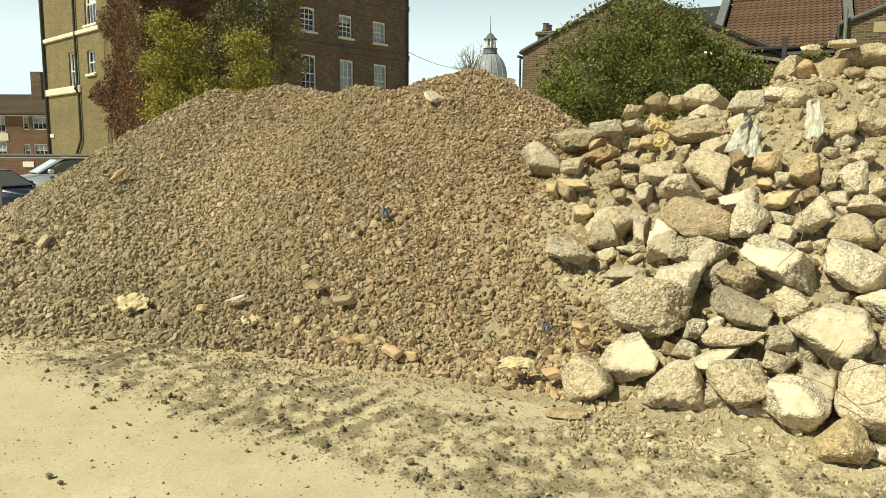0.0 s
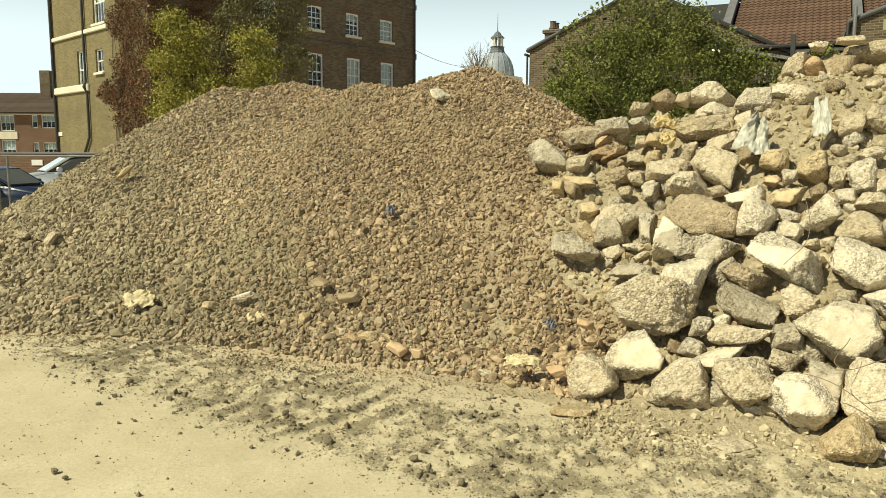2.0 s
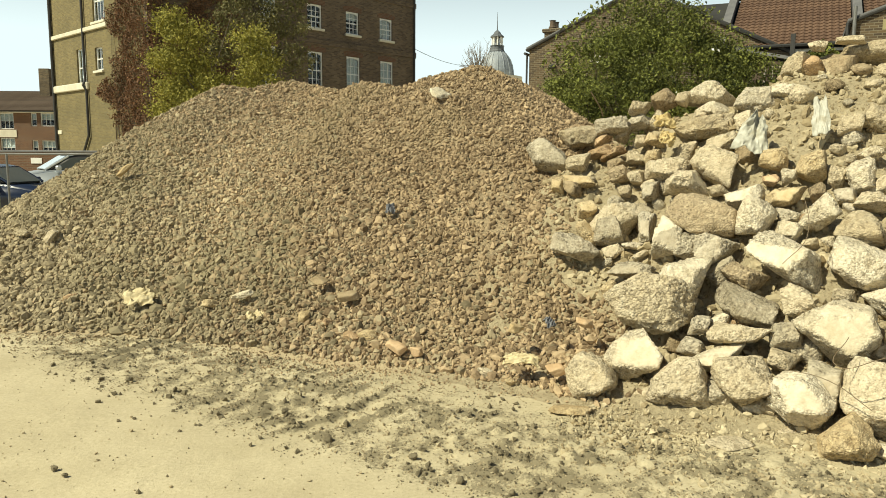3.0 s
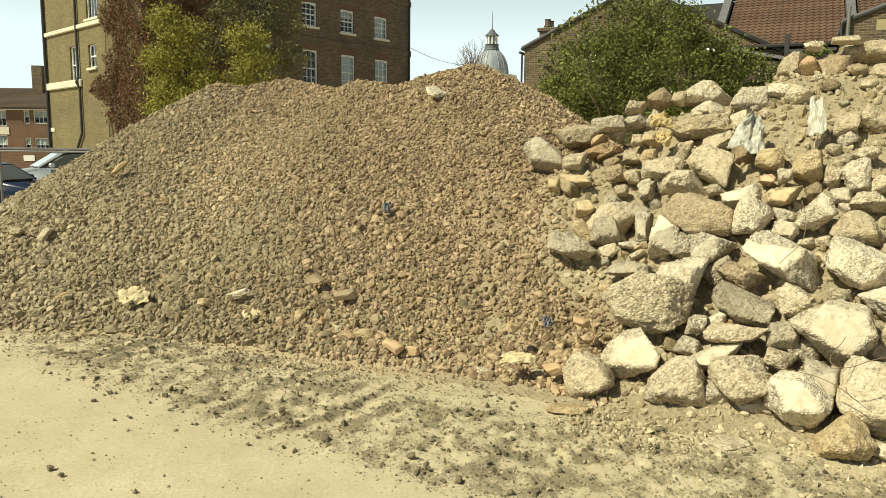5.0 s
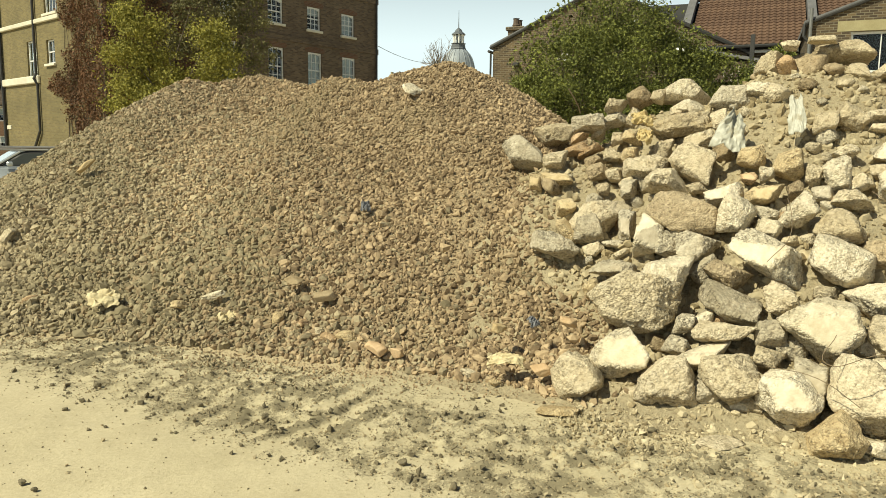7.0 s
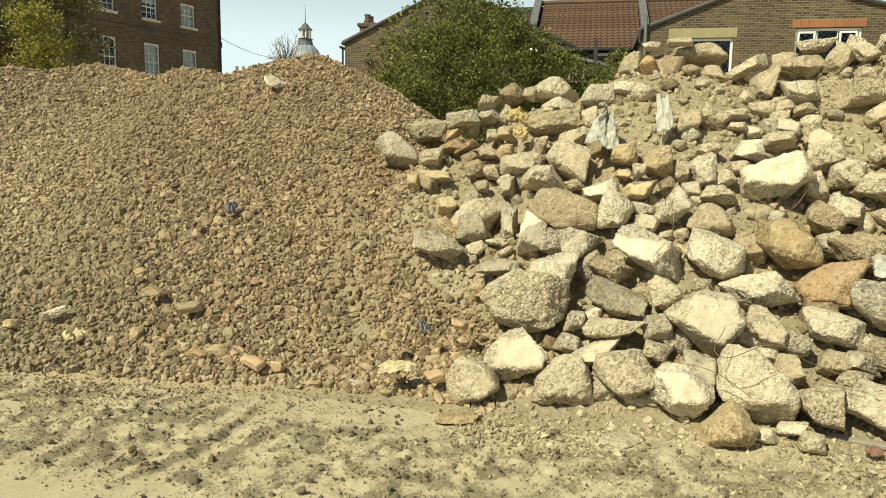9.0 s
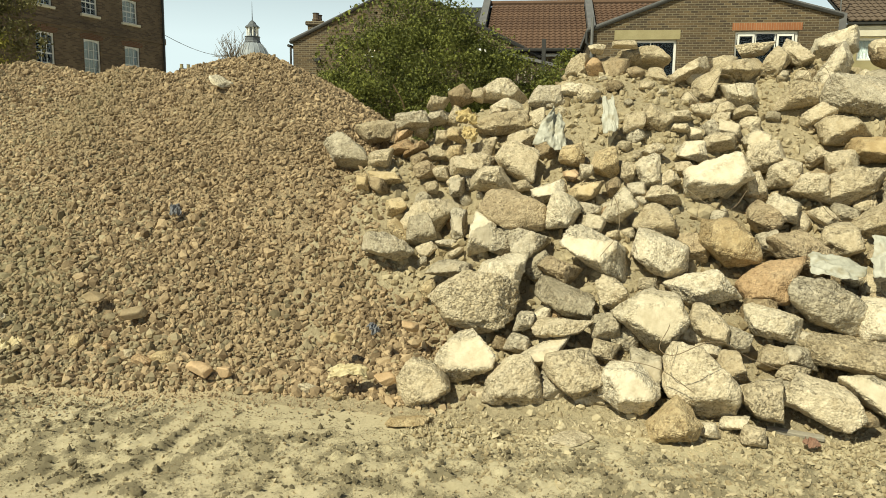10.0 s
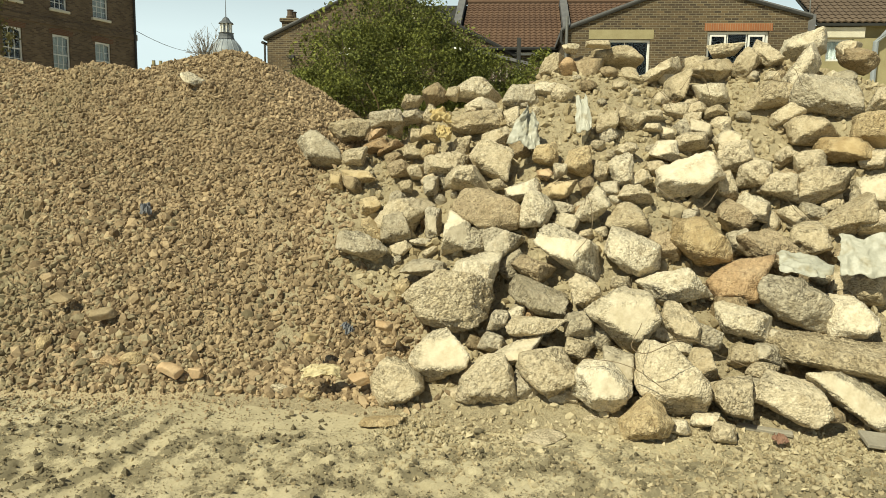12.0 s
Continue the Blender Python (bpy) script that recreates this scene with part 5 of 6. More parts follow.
limbs(bm, (0.1, 0.05, 2.6), [(-1.2, 0, 6.3), (-1.2, 0, 4.9), (0.2, 0, 5.2), (2.0, 0, 4.9), (1.8, 0, 5.8), (1.0, 0.1, 6.5)], 0.05, 9)
part("trunk", bm, BARK, maple)

olive_tree = empty("tree", pose(-7.4, 28.6, 0), "tall thin tree with sparse dull olive leaves", "tree")
O = [(-0.8, 0, 7.0, 0.9, 0.8, 0.9), (0.3, 0, 6.6, 0.9, 0.8, 0.9), (1.2, 0, 6.4, 0.8, 0.8, 0.8), (0.0, 0, 8.2, 1.3, 0.9, 0.9), (1.4, 0, 7.6, 0.7, 0.7, 0.7), (-1.4, 0, 5.6, 0.8, 0.8, 0.9), (0.2, 0, 5.2, 1.0, 0.8, 0.9), (1.6, 0, 5.1, 0.6, 0.7, 0.8), (-0.4, 0, 9.4, 1.2, 0.9, 0.8)]
leaves("crown", clumps(O, 13000, 6, 0.05, 0.16, 25), 0.06, LEAF_OLIVE, olive_tree, 36)
bm = add_tube(bmesh.new(), [(0, 0, 0), (0.05, 0, 3), (0, 0.05, 6.5), (0.1, 0, 9.8)], [0.16, 0.13, 0.09, 0.03], 8)
for hz in (3.5, 4.6, 5.6, 6.6, 7.6):
    limbs(bm, (0.03, 0.02, hz), [(-1.2, 0.2, hz + 1.7), (1.3, -0.2, hz + 1.6), (0.4, 0.4, hz + 1.9), (-0.5, -0.3, hz + 1.8)], 0.035, int(hz * 10))
part("trunk", bm, BARK, olive_tree)

bare_tree = empty("tree", pose(3.2, 85, 0), "distant leafless tree with fine grey twigs", "tree")
bm = add_tube(bmesh.new(), [(0, 0, 0), (0, 0, 6), (0, 0, 11)], [0.3, 0.22, 0.12], 6)
rt = random.Random(12)
for i in range(46):
    b0 = Vector((0, 0, rt.uniform(7.5, 11)))
    tipx = rt.uniform(-2.2, 1.6)
    tp = Vector((tipx, rt.uniform(-1, 1), 11.4 + rt.uniform(0.2, 3.4) - abs(tipx) * 0.6))
    md = b0.lerp(tp, 0.5) + Vector((rt.uniform(-0.3, 0.3), 0, 0.3))
    add_tube(bm, [b0, md, tp], [0.06, 0.04, 0.015], 5)
    for _ in range(4):
        q = md.lerp(tp, rt.uniform(0.1, 0.9))
        add_tube(bm, [q, q + Vector((rt.uniform(-0.6, 0.6), 0, rt.uniform(0.3, 0.9)))], [0.025, 0.01], 4)
part("trunk", bm, TWIG, bare_tree)


# ---- windows and walls for buildings ----
def panel(w, z0, z1, holes, thick, profile=None):
    """A wall along x from 0 to w with real openings (x0, x1, z0, z1); the profile adds a gable above z1."""
    bm = bmesh.new()
    xs = sorted({0.0, w, *[h[0] for h in holes], *[h[1] for h in holes]})
    zs = sorted({z0, z1, *[h[2] for h in holes], *[h[3] for h in holes]})

    def quad(a, b, c, d):
        bm.faces.new([bm.verts.new(p) for p in (a, b, c, d)])
    for xa, xb in zip(xs[:-1], xs[1:]):
        for za, zb in zip(zs[:-1], zs[1:]):
            if any(h[0] <= xa and xb <= h[1] and h[2] <= za and zb <= h[3] for h in holes):
                continue
            quad((xa, 0, za), (xb, 0, za), (xb, 0, zb), (xa, 0, zb))
            quad((xb, thick, za), (xa, thick, za), (xa, thick, zb), (xb, thick, zb))
    for xa, xb, za, zb in holes:
        quad((xa, 0, za), (xa, 0, zb), (xa, thick, zb), (xa, thick, za))
        quad((xb, 0, zb), (xb, 0, za), (xb, thick, za), (xb, thick, zb))
        quad((xa, 0, zb), (xb, 0, zb), (xb, thick, zb), (xa, thick, zb))
        quad((xb, 0, za), (xa, 0, za), (xa, thick, za), (xb, thick, za))
    quad((0, 0, z0), (0, 0, z1), (0, thick, z1), (0, thick, z0))
    quad((w, 0, z1), (w, 0, z0), (w, thick, z0), (w, thick, z1))
    if profile:
        quad_f = [bm.verts.new((x, 0, z)) for x, z in profile]
        quad_b = [bm.verts.new((x, thick, z)) for x, z in profile]
        bm.faces.new(quad_f)
        bm.faces.new(quad_b[::-1])
        for i in range(len(profile)):
            j = (i + 1) % len(profile)
            bm.faces.new((quad_f[j], quad_f[i], quad_b[i], quad_b[j]))
    else:
        quad((0, 0, z1), (w, 0, z1), (w, thick, z1), (0, thick, z1))
    bmesh.ops.remove_doubles(bm, verts=bm.verts, dist=0.001)
    return bm


def window(parent, m, w, h, cols, rows, curtain=0.0, style="sash", sill=True, arch=False):
    """A window of w x h with its frame, bars, glass and sill; m puts its lower corner into the wall, x along it, y into the house."""
    win = new("window")
    win.parent = parent
    win.matrix_local = m
    fr, set_in = 0.07, 0.09
    bm = bmesh.new()
    add_box(bm, 0, fr, set_in, set_in + 0.07, 0, h)
    add_box(bm, w - fr, w, set_in, set_in + 0.07, 0, h)
    add_box(bm, fr, w - fr, set_in, set_in + 0.07, 0, fr)
    add_box(bm, fr, w - fr, set_in, set_in + 0.07, h - fr, h)
    if arch:
        k = 10
        prof = [(w * i / k, h - fr - 0.12 * (2 * i / k - 1) ** 2) for i in range(k + 1)] + [(w, h), (0, h)]
        bm2 = prism(prof, set_in - 0.004, set_in + 0.066)
        tmp = bpy.data.meshes.new("arch")
        bm2.to_mesh(tmp)
        bm2.free()
        bm.from_mesh(tmp)
        bpy.data.meshes.remove(tmp)
    part("frame", bm, WHITE_PAINT, win, "white painted frame")
    bm = bmesh.new()
    if style == "sash":
        add_box(bm, fr, w - fr, set_in + 0.012, set_in + 0.062, h / 2 - 0.03, h / 2 + 0.03)
    for i in range(1, cols):
        cx = fr + (w - 2 * fr) * i / cols
        add_box(bm, cx - 0.014, cx + 0.014, set_in + 0.02, set_in + 0.055, fr, h - fr)
    for j in range(1, rows):
        cz = fr + (h - 2 * fr) * j / rows
        add_box(bm, fr, w - fr, set_in + 0.022, set_in + 0.053, cz - 0.014, cz + 0.014)
    if bm.verts:
        part("glazing_bar", bm, WHITE_PAINT, win, "white glazing bars")
    else:
        bm.free()
    gl = part("pane", box(fr - 0.01, w - fr + 0.01, set_in + 0.034, set_in + 0.04, fr - 0.01, h - fr + 0.01), GLASS, win)
    gl.visible_shadow = False
    if curtain:
        bm = bmesh.new()
        cz0 = h * (1 - curtain)
        n = 24
        va = [bm.verts.new((0.02 + (w - 0.04) * i / n, set_in + 0.16 + 0.02 * math.sin(i * 1.7), cz0)) for i in range(n + 1)]
        vb = [bm.verts.new((0.02 + (w - 0.04) * i / n, set_in + 0.16 + 0.02 * math.sin(i * 1.7), h - 0.02)) for i in range(n + 1)]
        for i in range(n):
            bm.faces.new((va[i], va[i + 1], vb[i + 1], vb[i]))
        part("curtain", bm, CURTAIN, win, "pale net curtain", True)
    if sill:
        part("sill", box(-0.1, w + 0.1, -0.12, 0.10, -0.13, -0.005, 0.015), STUCCO, win, "cream stone sill")
    return win


# tall brick building
tall = empty("tall_building", pose(-13.75, 34, 0, 0, 0, 47.5), "tall sooty Victorian brick building with white sash windows", "building")
RW = [(8.9, 9.9, 8.34, 9.6), (11.58, 12.55, 8.30, 9.55), (14.15, 15.18, 8.28, 9.52), (8.9, 9.92, 5.1, 7.08), (11.6, 12.62, 5.1, 7.06), (14.2, 15.25, 5.1, 7.04),
      (5.9, 6.9, 8.36, 9.62), (5.9, 6.9, 5.1, 7.08), (5.9, 6.9, 11.2, 12.9), (8.9, 9.9, 11.2, 12.9), (11.6, 12.6, 11.2, 12.9), (14.2, 15.2, 11.2, 12.9)]
part("wall", panel(17.1, 0, 15.5, RW, 0.35), DARK_BRICK, tall, "sooty dark brown brick")
for i, (xa, xb, za, zb) in enumerate(RW):
    window(tall, pose(xa, 0, za), xb - xa, zb - za, 3, 4 if zb - za > 1.5 else 4, (0.0, 0.35, 0.9, 0.0, 1.0, 1.0, 0.5, 0.6, 0.4, 0.7, 0.5, 0.8)[i], arch=True)
    part("brick_arch", prism([(xa - 0.16, zb + 0.01), (xb + 0.16, zb + 0.01), (xb + 0.22, zb + 0.24), ((xa + xb) / 2, zb + 0.33), (xa - 0.22, zb + 0.24)], -0.012, 0.05), RED_BRICK, tall)
part("string_course", box(-0.06, 17.16, -0.07, 0.05, 7.46, 7.80, 0.02), DARK_BRICK, tall)
part("upper_string_course", box(-0.06, 17.16, -0.07, 0.05, 10.45, 10.75, 0.02), DARK_BRICK, tall)
LW = [(5.05, 5.98, 5.65, 6.80), (7.22, 8.36, 4.98, 6.92), (4.56, 6.02, 8.06, 10.1)]
ob = part("side_wall", panel(11.7, 0, 15.5, [(11.7 - b, 11.7 - a, c, d) for a, b, c, d in LW], 0.35), STOCK_BRICK, tall, "yellow stock brick side wall")
side_m = pose(0.004, 11.7, 0, 0, 0, -90)
ob.matrix_local = side_m
for i, (xa, xb, za, zb) in enumerate(LW):
    window(tall, side_m @ pose(11.7 - xb, 0, za), xb - xa, zb - za, (2, 2, 4, 2)[i], 2, (0.0, 0.8, 0.5, 0.5)[i], arch=False)
part("cornice", box(-0.12, 0.02, 4.3, 11.75, 7.68, 7.90, 0.03), STUCCO, tall, "cream stucco band")
part("cornice", box(-0.14, 0.02, 6.9, 11.75, 4.78, 5.16, 0.04), STUCCO, tall, "cream stucco band")
part("stucco_patch", box(-0.05, 0.02, 11.0, 11.6, 2.5, 2.72, 0.02), STUCCO, tall)
part("rear_wall", box(0.36, 17.1, 11.35, 11.7, 0, 15.5), DARK_BRICK, tall)
part("end_wall", box(16.75, 17.1, 0.36, 11.34, 0, 15.5), DARK_BRICK, tall)
part("roof", box(-0.2, 17.3, -0.2, 11.9, 15.5, 15.8), SLATE, tall)
# added floors and an inner sheet, their near-black colour standing for room shade
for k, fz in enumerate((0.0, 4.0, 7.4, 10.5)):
    part("floor", box(0.4, 16.7, 0.7, 11.3, fz + 0.02, fz + 0.15), INTERIOR_SHADE, tall)
part("shade_partition", box(0.5, 16.6, 3.0, 3.1, 0.2, 15.4), INTERIOR_SHADE, tall)
part("drainpipe", add_tube(bmesh.new(), [(-0.1, 11.62, 0), (-0.1, 11.62, 15.4)], 0.085, 8), PIPE, tall, "black cast iron drainpipe")
part("drainpipe", add_tube(bmesh.new(), [(-0.1, 7.75, 1.6), (-0.1, 7.05, 2.4), (-0.1, 7.05, 4.7), (-0.24, 7.1, 5.0), (-0.1, 7.15, 5.3), (-0.1, 7.15, 15.4)], 0.07, 8), PIPE, tall, "black cast iron drainpipe")
part("drainpipe", add_tube(bmesh.new(), [(16.95, -0.1, 0), (16.95, -0.1, 15.4)], 0.06, 8), PIPE, tall, "black cast iron drainpipe")

# russet creeper climbing the building's corner
creeper = empty("creeper", pose(-13.75, 34, 0, 0, 0, 47.5), "russet brown creeper climbing the corner of the building", "climbing plant")
rc = np.random.default_rng(17)
cz = rc.uniform(1.5, 13.0, 76000)
cu = rc.uniform(-6.0, 6.2, 76000)
lim_l = 3.3 + 0.9 * fractal(cz, cz * 0, 0.7, 3.0) + np.where((cz < 5.4) & (cz > 3.4), 2.6 * np.clip(1 - np.abs(cz - 4.5), 0, 1), 0)
lim_r = 4.8 + 0.9 * fractal(cz, cz * 0, 0.6, 8.0)
ok = (cu > -lim_l) & (cu < lim_r) & (fractal(cu, cz, 1.1, 14.0) > -0.42)
cz, cu = cz[ok], cu[ok]
depth = 0.06 + 0.40 * rc.random(len(cz)) * np.clip(fractal(cu, cz, 0.8, 4.0) + 0.7, 0.1, 1.3)
leaves("foliage", np.where((cu < 0)[:, None], np.stack([-depth, -cu - 0.1, cz], 1), np.stack([cu - 0.1, -depth, cz], 1)), 0.052, LEAF_IVY, creeper, 41)
bm = bmesh.new()
for i in range(12):
    yy = 0.3 + 0.3 * i
    p = [(-0.05, yy + 0.25 * math.sin(k * 1.3 + i), 0.9 * k) for k in range(10)]
    add_tube(bm, p, [0.035 - 0.003 * k for k in range(10)], 5)
part("stem", bm, BARK, creeper)

# cable from the tall building towards the town
cab = bpy.data.curves.new("cable", "CURVE")
cab.dimensions, cab.bevel_depth = "3D", 0.016
sp = cab.splines.new("POLY")
sp.points.add(12)
for i, p in enumerate(sp.points):
    k = i / 12
    p.co = (-2.2 + 5.6 * k, 46.3 + 37 * k, 8.0 + 3.6 * k - 2.2 * k * (1 - k), 1)
cab.materials.append(PIPE)
tagged(new("cable", cab), "thin dark overhead cable slung from the tall building", "cable")


# ---- terrace behind the rubble ----
TERRACE = pose(11.86, 22.27, 0, 0, 0, -25.5)


def tiled(name, parent, m, w, run, rise, material, label, gauge=0.30, pitch=0.22):
    """A roof slope from the origin up in y: a boarded deck with overlapping courses of rolled tiles on it."""
    ln = math.hypot(run, rise)
    c, s = run / ln, rise / ln
    deck = part(name, prism([(0, -0.10), (run, rise - 0.10), (run, rise - 0.03), (0, -0.03)], 0, w), INTERIOR_SHADE, parent, label)
    deck.matrix_local = m @ Matrix(((0, 1, 0, 0), (1, 0, 0, 0), (0, 0, 1, 0), (0, 0, 0, 1)))
    n = max(2, int(w / pitch) * 4)
    V, F = [], []
    for d, lift in ((0.0, 0.035), (1.12 * gauge, 0.0)):
        for i in range(n + 1):
            x = w * i / n
            roll = 0.022 * (1 + math.cos(2 * math.pi * x / pitch))
            V.append((d * c - (lift + roll) * s, x, d * s + (lift + roll) * c))
    for i in range(n + 1):
        V.append((V[i][0] + 0.045 * s, V[i][1], V[i][2] - 0.045 * c))
    F += [(n + 1 + i, n + 2 + i, i + 1, i) for i in range(n)]
    F += [(i, i + 1, 2 * n + 3 + i, 2 * n + 2 + i) for i in range(n)]
    me = mesh_of("tile_course", V, F, material)
    for r in range(int(ln / gauge)):
        ob = new("tile_course", me)
        ob.parent, ob.location = deck, (r * gauge * c, 0, r * gauge * s)
    return deck


def gable_house(name, x0, w, y0, depth, eave_l, peak, eave_r, holes, label, brick, roof_mat):
    """A back wing whose gable faces the yard; peak is (x, z) from its own corner."""
    h = empty(name, TERRACE @ pose(x0, y0, 0), label, "house")
    low = min(eave_l, eave_r)
    part("wall", panel(w, 0, low, holes, 0.3, [(0, low), (w, low), (w, eave_r), peak, (0, eave_l)] if eave_l > low + 0.01 else [(0, low), (w, low), (w, eave_r + 0.005), peak]), brick, h)
    part("side_wall", box(0.003, 0.3, 0.302, depth, 0, eave_l - 0.05), brick, h)
    part("side_wall", box(w - 0.3, w - 0.003, 0.302, depth, 0, eave_r - 0.05), brick, h)
    # added black sheet behind the openings, painted as the unlit room
    part("shade_partition", box(0.31, w - 0.31, 1.6, 1.7, 0, low - 0.1), INTERIOR_SHADE, h)
    t = 0.12
    part("roof", prism([(-0.12, eave_l - 0.03), peak, (w + 0.12, eave_r - 0.03), (w + 0.12, eave_r + t), (peak[0], peak[1] + t + 0.02), (-0.12, eave_l + t)], -0.06, depth), roof_mat, h)
    return h


h1 = gable_house("house", 0, 7.66, 0, 6.0, 5.50, (3.85, 6.95), 5.92, [(1.15, 2.76, 4.05, 5.24), (4.56, 6.48, 4.15, 5.50)], "brown stock brick terrace house with white plastic windows", GABLE_BRICK, SLATE)
window(h1, pose(1.15, 0, 4.05), 1.61, 1.19, 2, 1, 0.0, "casement", False)
w2 = window(h1, pose(4.56, 0, 4.15), 1.92, 1.35, 3, 1, 0.0, "casement", False)
for k in (0, 2):
    bm = bmesh.new()
    cx = 0.09 + 0.60 * k
    for a in ((cx, cx + 0.52, 0.80, 0.86), (cx, cx + 0.52, 1.20, 1.26), (cx, cx + 0.06, 0.86, 1.20), (cx + 0.46, cx + 0.52, 0.86, 1.20)):
        add_box(bm, a[0], a[1], 0.055, 0.088, a[2], a[3])
    part("top_light", bm, WHITE_PAINT, w2, "white hinged top light")
part("lintel", box(4.46, 6.58, -0.012, 0.06, 5.52, 5.76), brick_mat("orange_brick", (0.36, 0.14, 0.055), (0.30, 0.11, 0.045), (0.34, 0.22, 0.13), 0.24, 0.075), h1, "orange brick flat arch")
part("lintel", box(0.78, 2.86, -0.012, 0.06, 5.26, 5.56), RENDER_OLIVE, h1, "stained rendered lintel")
for sx in (-1, 1):
    x0, x1 = (-0.1, 3.85) if sx < 0 else (7.76, 3.85)
    eave = 5.52 if sx < 0 else 5.94
    part("verge", add_tube(bmesh.new(), [(x0, -0.05, eave), (x1, -0.05, 7.0)], 0.055, 6), PIPE, h1, "dark verge along the gable")

h2 = gable_house("house", -11.43, 9.70, 4.0, 5.0, 5.82, (4.35, 7.85), 5.20, [], "brown brick terrace house end half hidden by a bush", GABLE_BRICK, SLATE)
part("verge", add_tube(bmesh.new(), [(-0.12, -0.06, 5.82), (4.35, -0.06, 7.93)], 0.06, 6), PIPE, h2, "dark verge along the gable")
part("verge", add_tube(bmesh.new(), [(4.35, -0.06, 7.93), (9.85, -0.06, 5.22)], 0.08, 6), PIPE, h2, "dark verge along the gable")
part("chimney", box(0.35, 0.98, 0.8, 1.6, 5.7, 6.62, 0.02), GABLE_BRICK, h2)
part("chimney_cap", box(0.27, 1.06, 0.72, 1.68, 6.62, 6.78, 0.03), GABLE_BRICK, h2)
for cy in (0.95, 1.38):
    part("chimney_pot", lathe([(0.15, 6.78), (0.17, 6.85), (0.13, 6.9), (0.12, 7.08), (0.15, 7.12)], 10), TILE_BROWN, h2).location = (0.66, cy, 0)
part("gutter", add_tube(bmesh.new(), [(-0.18, -0.05, 5.70), (-0.18, 4.9, 5.70)], 0.06, 6), PIPE, h2)
part("drainpipe", add_tube(bmesh.new(), [(-0.08, -0.06, 0), (-0.08, -0.06, 5.6)], 0.045, 6), PIPE, h2)
part("security_light", box(0.9, 1.15, -0.2, -0.002, 5.05, 5.2, 0.03), PIPE, h2, "dark wall lamp")

row = empty("terrace_row", TERRACE, "terrace with orange clay tile roofs and grey party walls", "house")
part("rear_wall", box(-7.0, 8.2, 9.6, 9.9, 0, 5.5), GABLE_BRICK, row)
part("yard_wall", box(-1.7, -0.02, 4.2, 4.5, 0, 5.4), GABLE_BRICK, row)
part("fascia", box(-1.72, -0.03, 4.05, 4.18, 5.25, 5.5, 0.01), WHITE_PAINT, row, "white fascia board")
tiled("roof", row, pose(-3.75, 3.9, 5.5), 3.95, 4.7, 2.6, TILE_RED, "orange clay tile roof")
tiled("roof", row, pose(0.62, 3.9, 5.5), 4.2, 4.7, 2.6, TILE_RED, "orange clay tile roof")
tiled("roof", row, pose(4.9, 3.9, 5.5), 3.2, 4.7, 2.6, SLATE, "grey slate roof")
tiled("roof", row, pose(-7.0, 5.0, 5.9), 2.8, 4.4, 2.2, SLATE, "grey slate roof")
part("roof_backing", prism([(3.9, 5.35), (8.65, 7.98), (13, 5.5)], -7.0, 8.1), INTERIOR_SHADE, row).matrix_local = Matrix(((0, 1, 0, 0), (1, 0, 0, 0), (0, 0, 1, 0), (0, 0, 0, 1)))
for x0 in (-4.15, 0.24):
    bm = prism([(3.6, 5.3), (8.7, 8.05), (8.7, 8.42), (3.6, 5.72)], x0, x0 + 0.30)
    part("party_wall", bm, SLATE, row, "grey rendered party wall").matrix_local = Matrix(((0, 1, 0, 0), (1, 0, 0, 0), (0, 0, 1, 0), (0, 0, 0, 1)))
part("gutter", add_tube(bmesh.new(), [(-3.7, 3.8, 5.46), (0.2, 3.8, 5.46)], 0.06, 6), PIPE, row)
part("ridge_tile", add_tube(bmesh.new(), [(-3.9, 8.62, 8.12), (8.0, 8.62, 8.12)], 0.12, 8), TILE_RED, row)
part("drainpipe", add_tube(bmesh.new(), [(0.10, -0.12, 0), (0.10, -0.12, 4.9), (-0.12, -0.12, 5.15), (-0.12, -0.12, 5.5)], 0.05, 6), PIPE, row)
part("vent_pipe", add_tube(bmesh.new(), [(0.05, -0.16, 3.0), (0.05, -0.16, 5.95)], 0.05, 8), GALV, row)

post = empty("post", TERRACE @ pose(-1.5, -3.0, 0), "dark upright post beside the terrace yards", "post")
part("shaft", box(-0.06, 0.06, -0.06, 0.06, 0, 4.85, 0.01), PIPE, post)
shed = empty("lean_to", TERRACE @ pose(-2.9, 0.5, 0), "dark timber lean-to shed below the tile roof", "shed")
part("wall", box(-0.6, 1.7, 0, 2.6, 0, 4.55), FENCE_WOOD, shed)
part("roof", prism([(-0.8, 5.05), (1.85, 4.45), (1.85, 4.55), (-0.8, 5.15)], -0.1, 2.8), SLATE, shed)
for i in range(5):
    part("slat", box(0.55 + 0.22 * i, 0.61 + 0.22 * i, -0.03, -0.002, 3.2, 4.4), WHITE_PAINT if i == 4 else BOARD, shed)
sapling = empty("shrub", TERRACE @ pose(-0.75, -1.5, 0), "small dark shrub growing beside the post", "bush")
leaves("crown", clumps([(0, 0, 4.2, 0.5, 0.4, 0.6), (0.2, 0, 3.5, 0.5, 0.4, 0.7)], 2200, 21), 0.06, LEAF_BUSH, sapling, 51)
part("stem", limbs(bmesh.new(), (0, 0, 0), [(0.1, 0, 4.5), (-0.2, 0, 4.0)], 0.03, 6), BARK, sapling)

h3 = empty("house", TERRACE @ pose(7.95, 1.0, 0), "terrace house with brown tiles and pale rendered wall", "house")
part("wall", panel(6.5, 0, 5.45, [(0.70, 1.56, 4.7, 5.42)], 0.3), RENDER_OLIVE, h3)
window(h3, pose(0.70, 0, 4.7), 0.86, 0.72, 1, 1, 1.0, "casement", False)
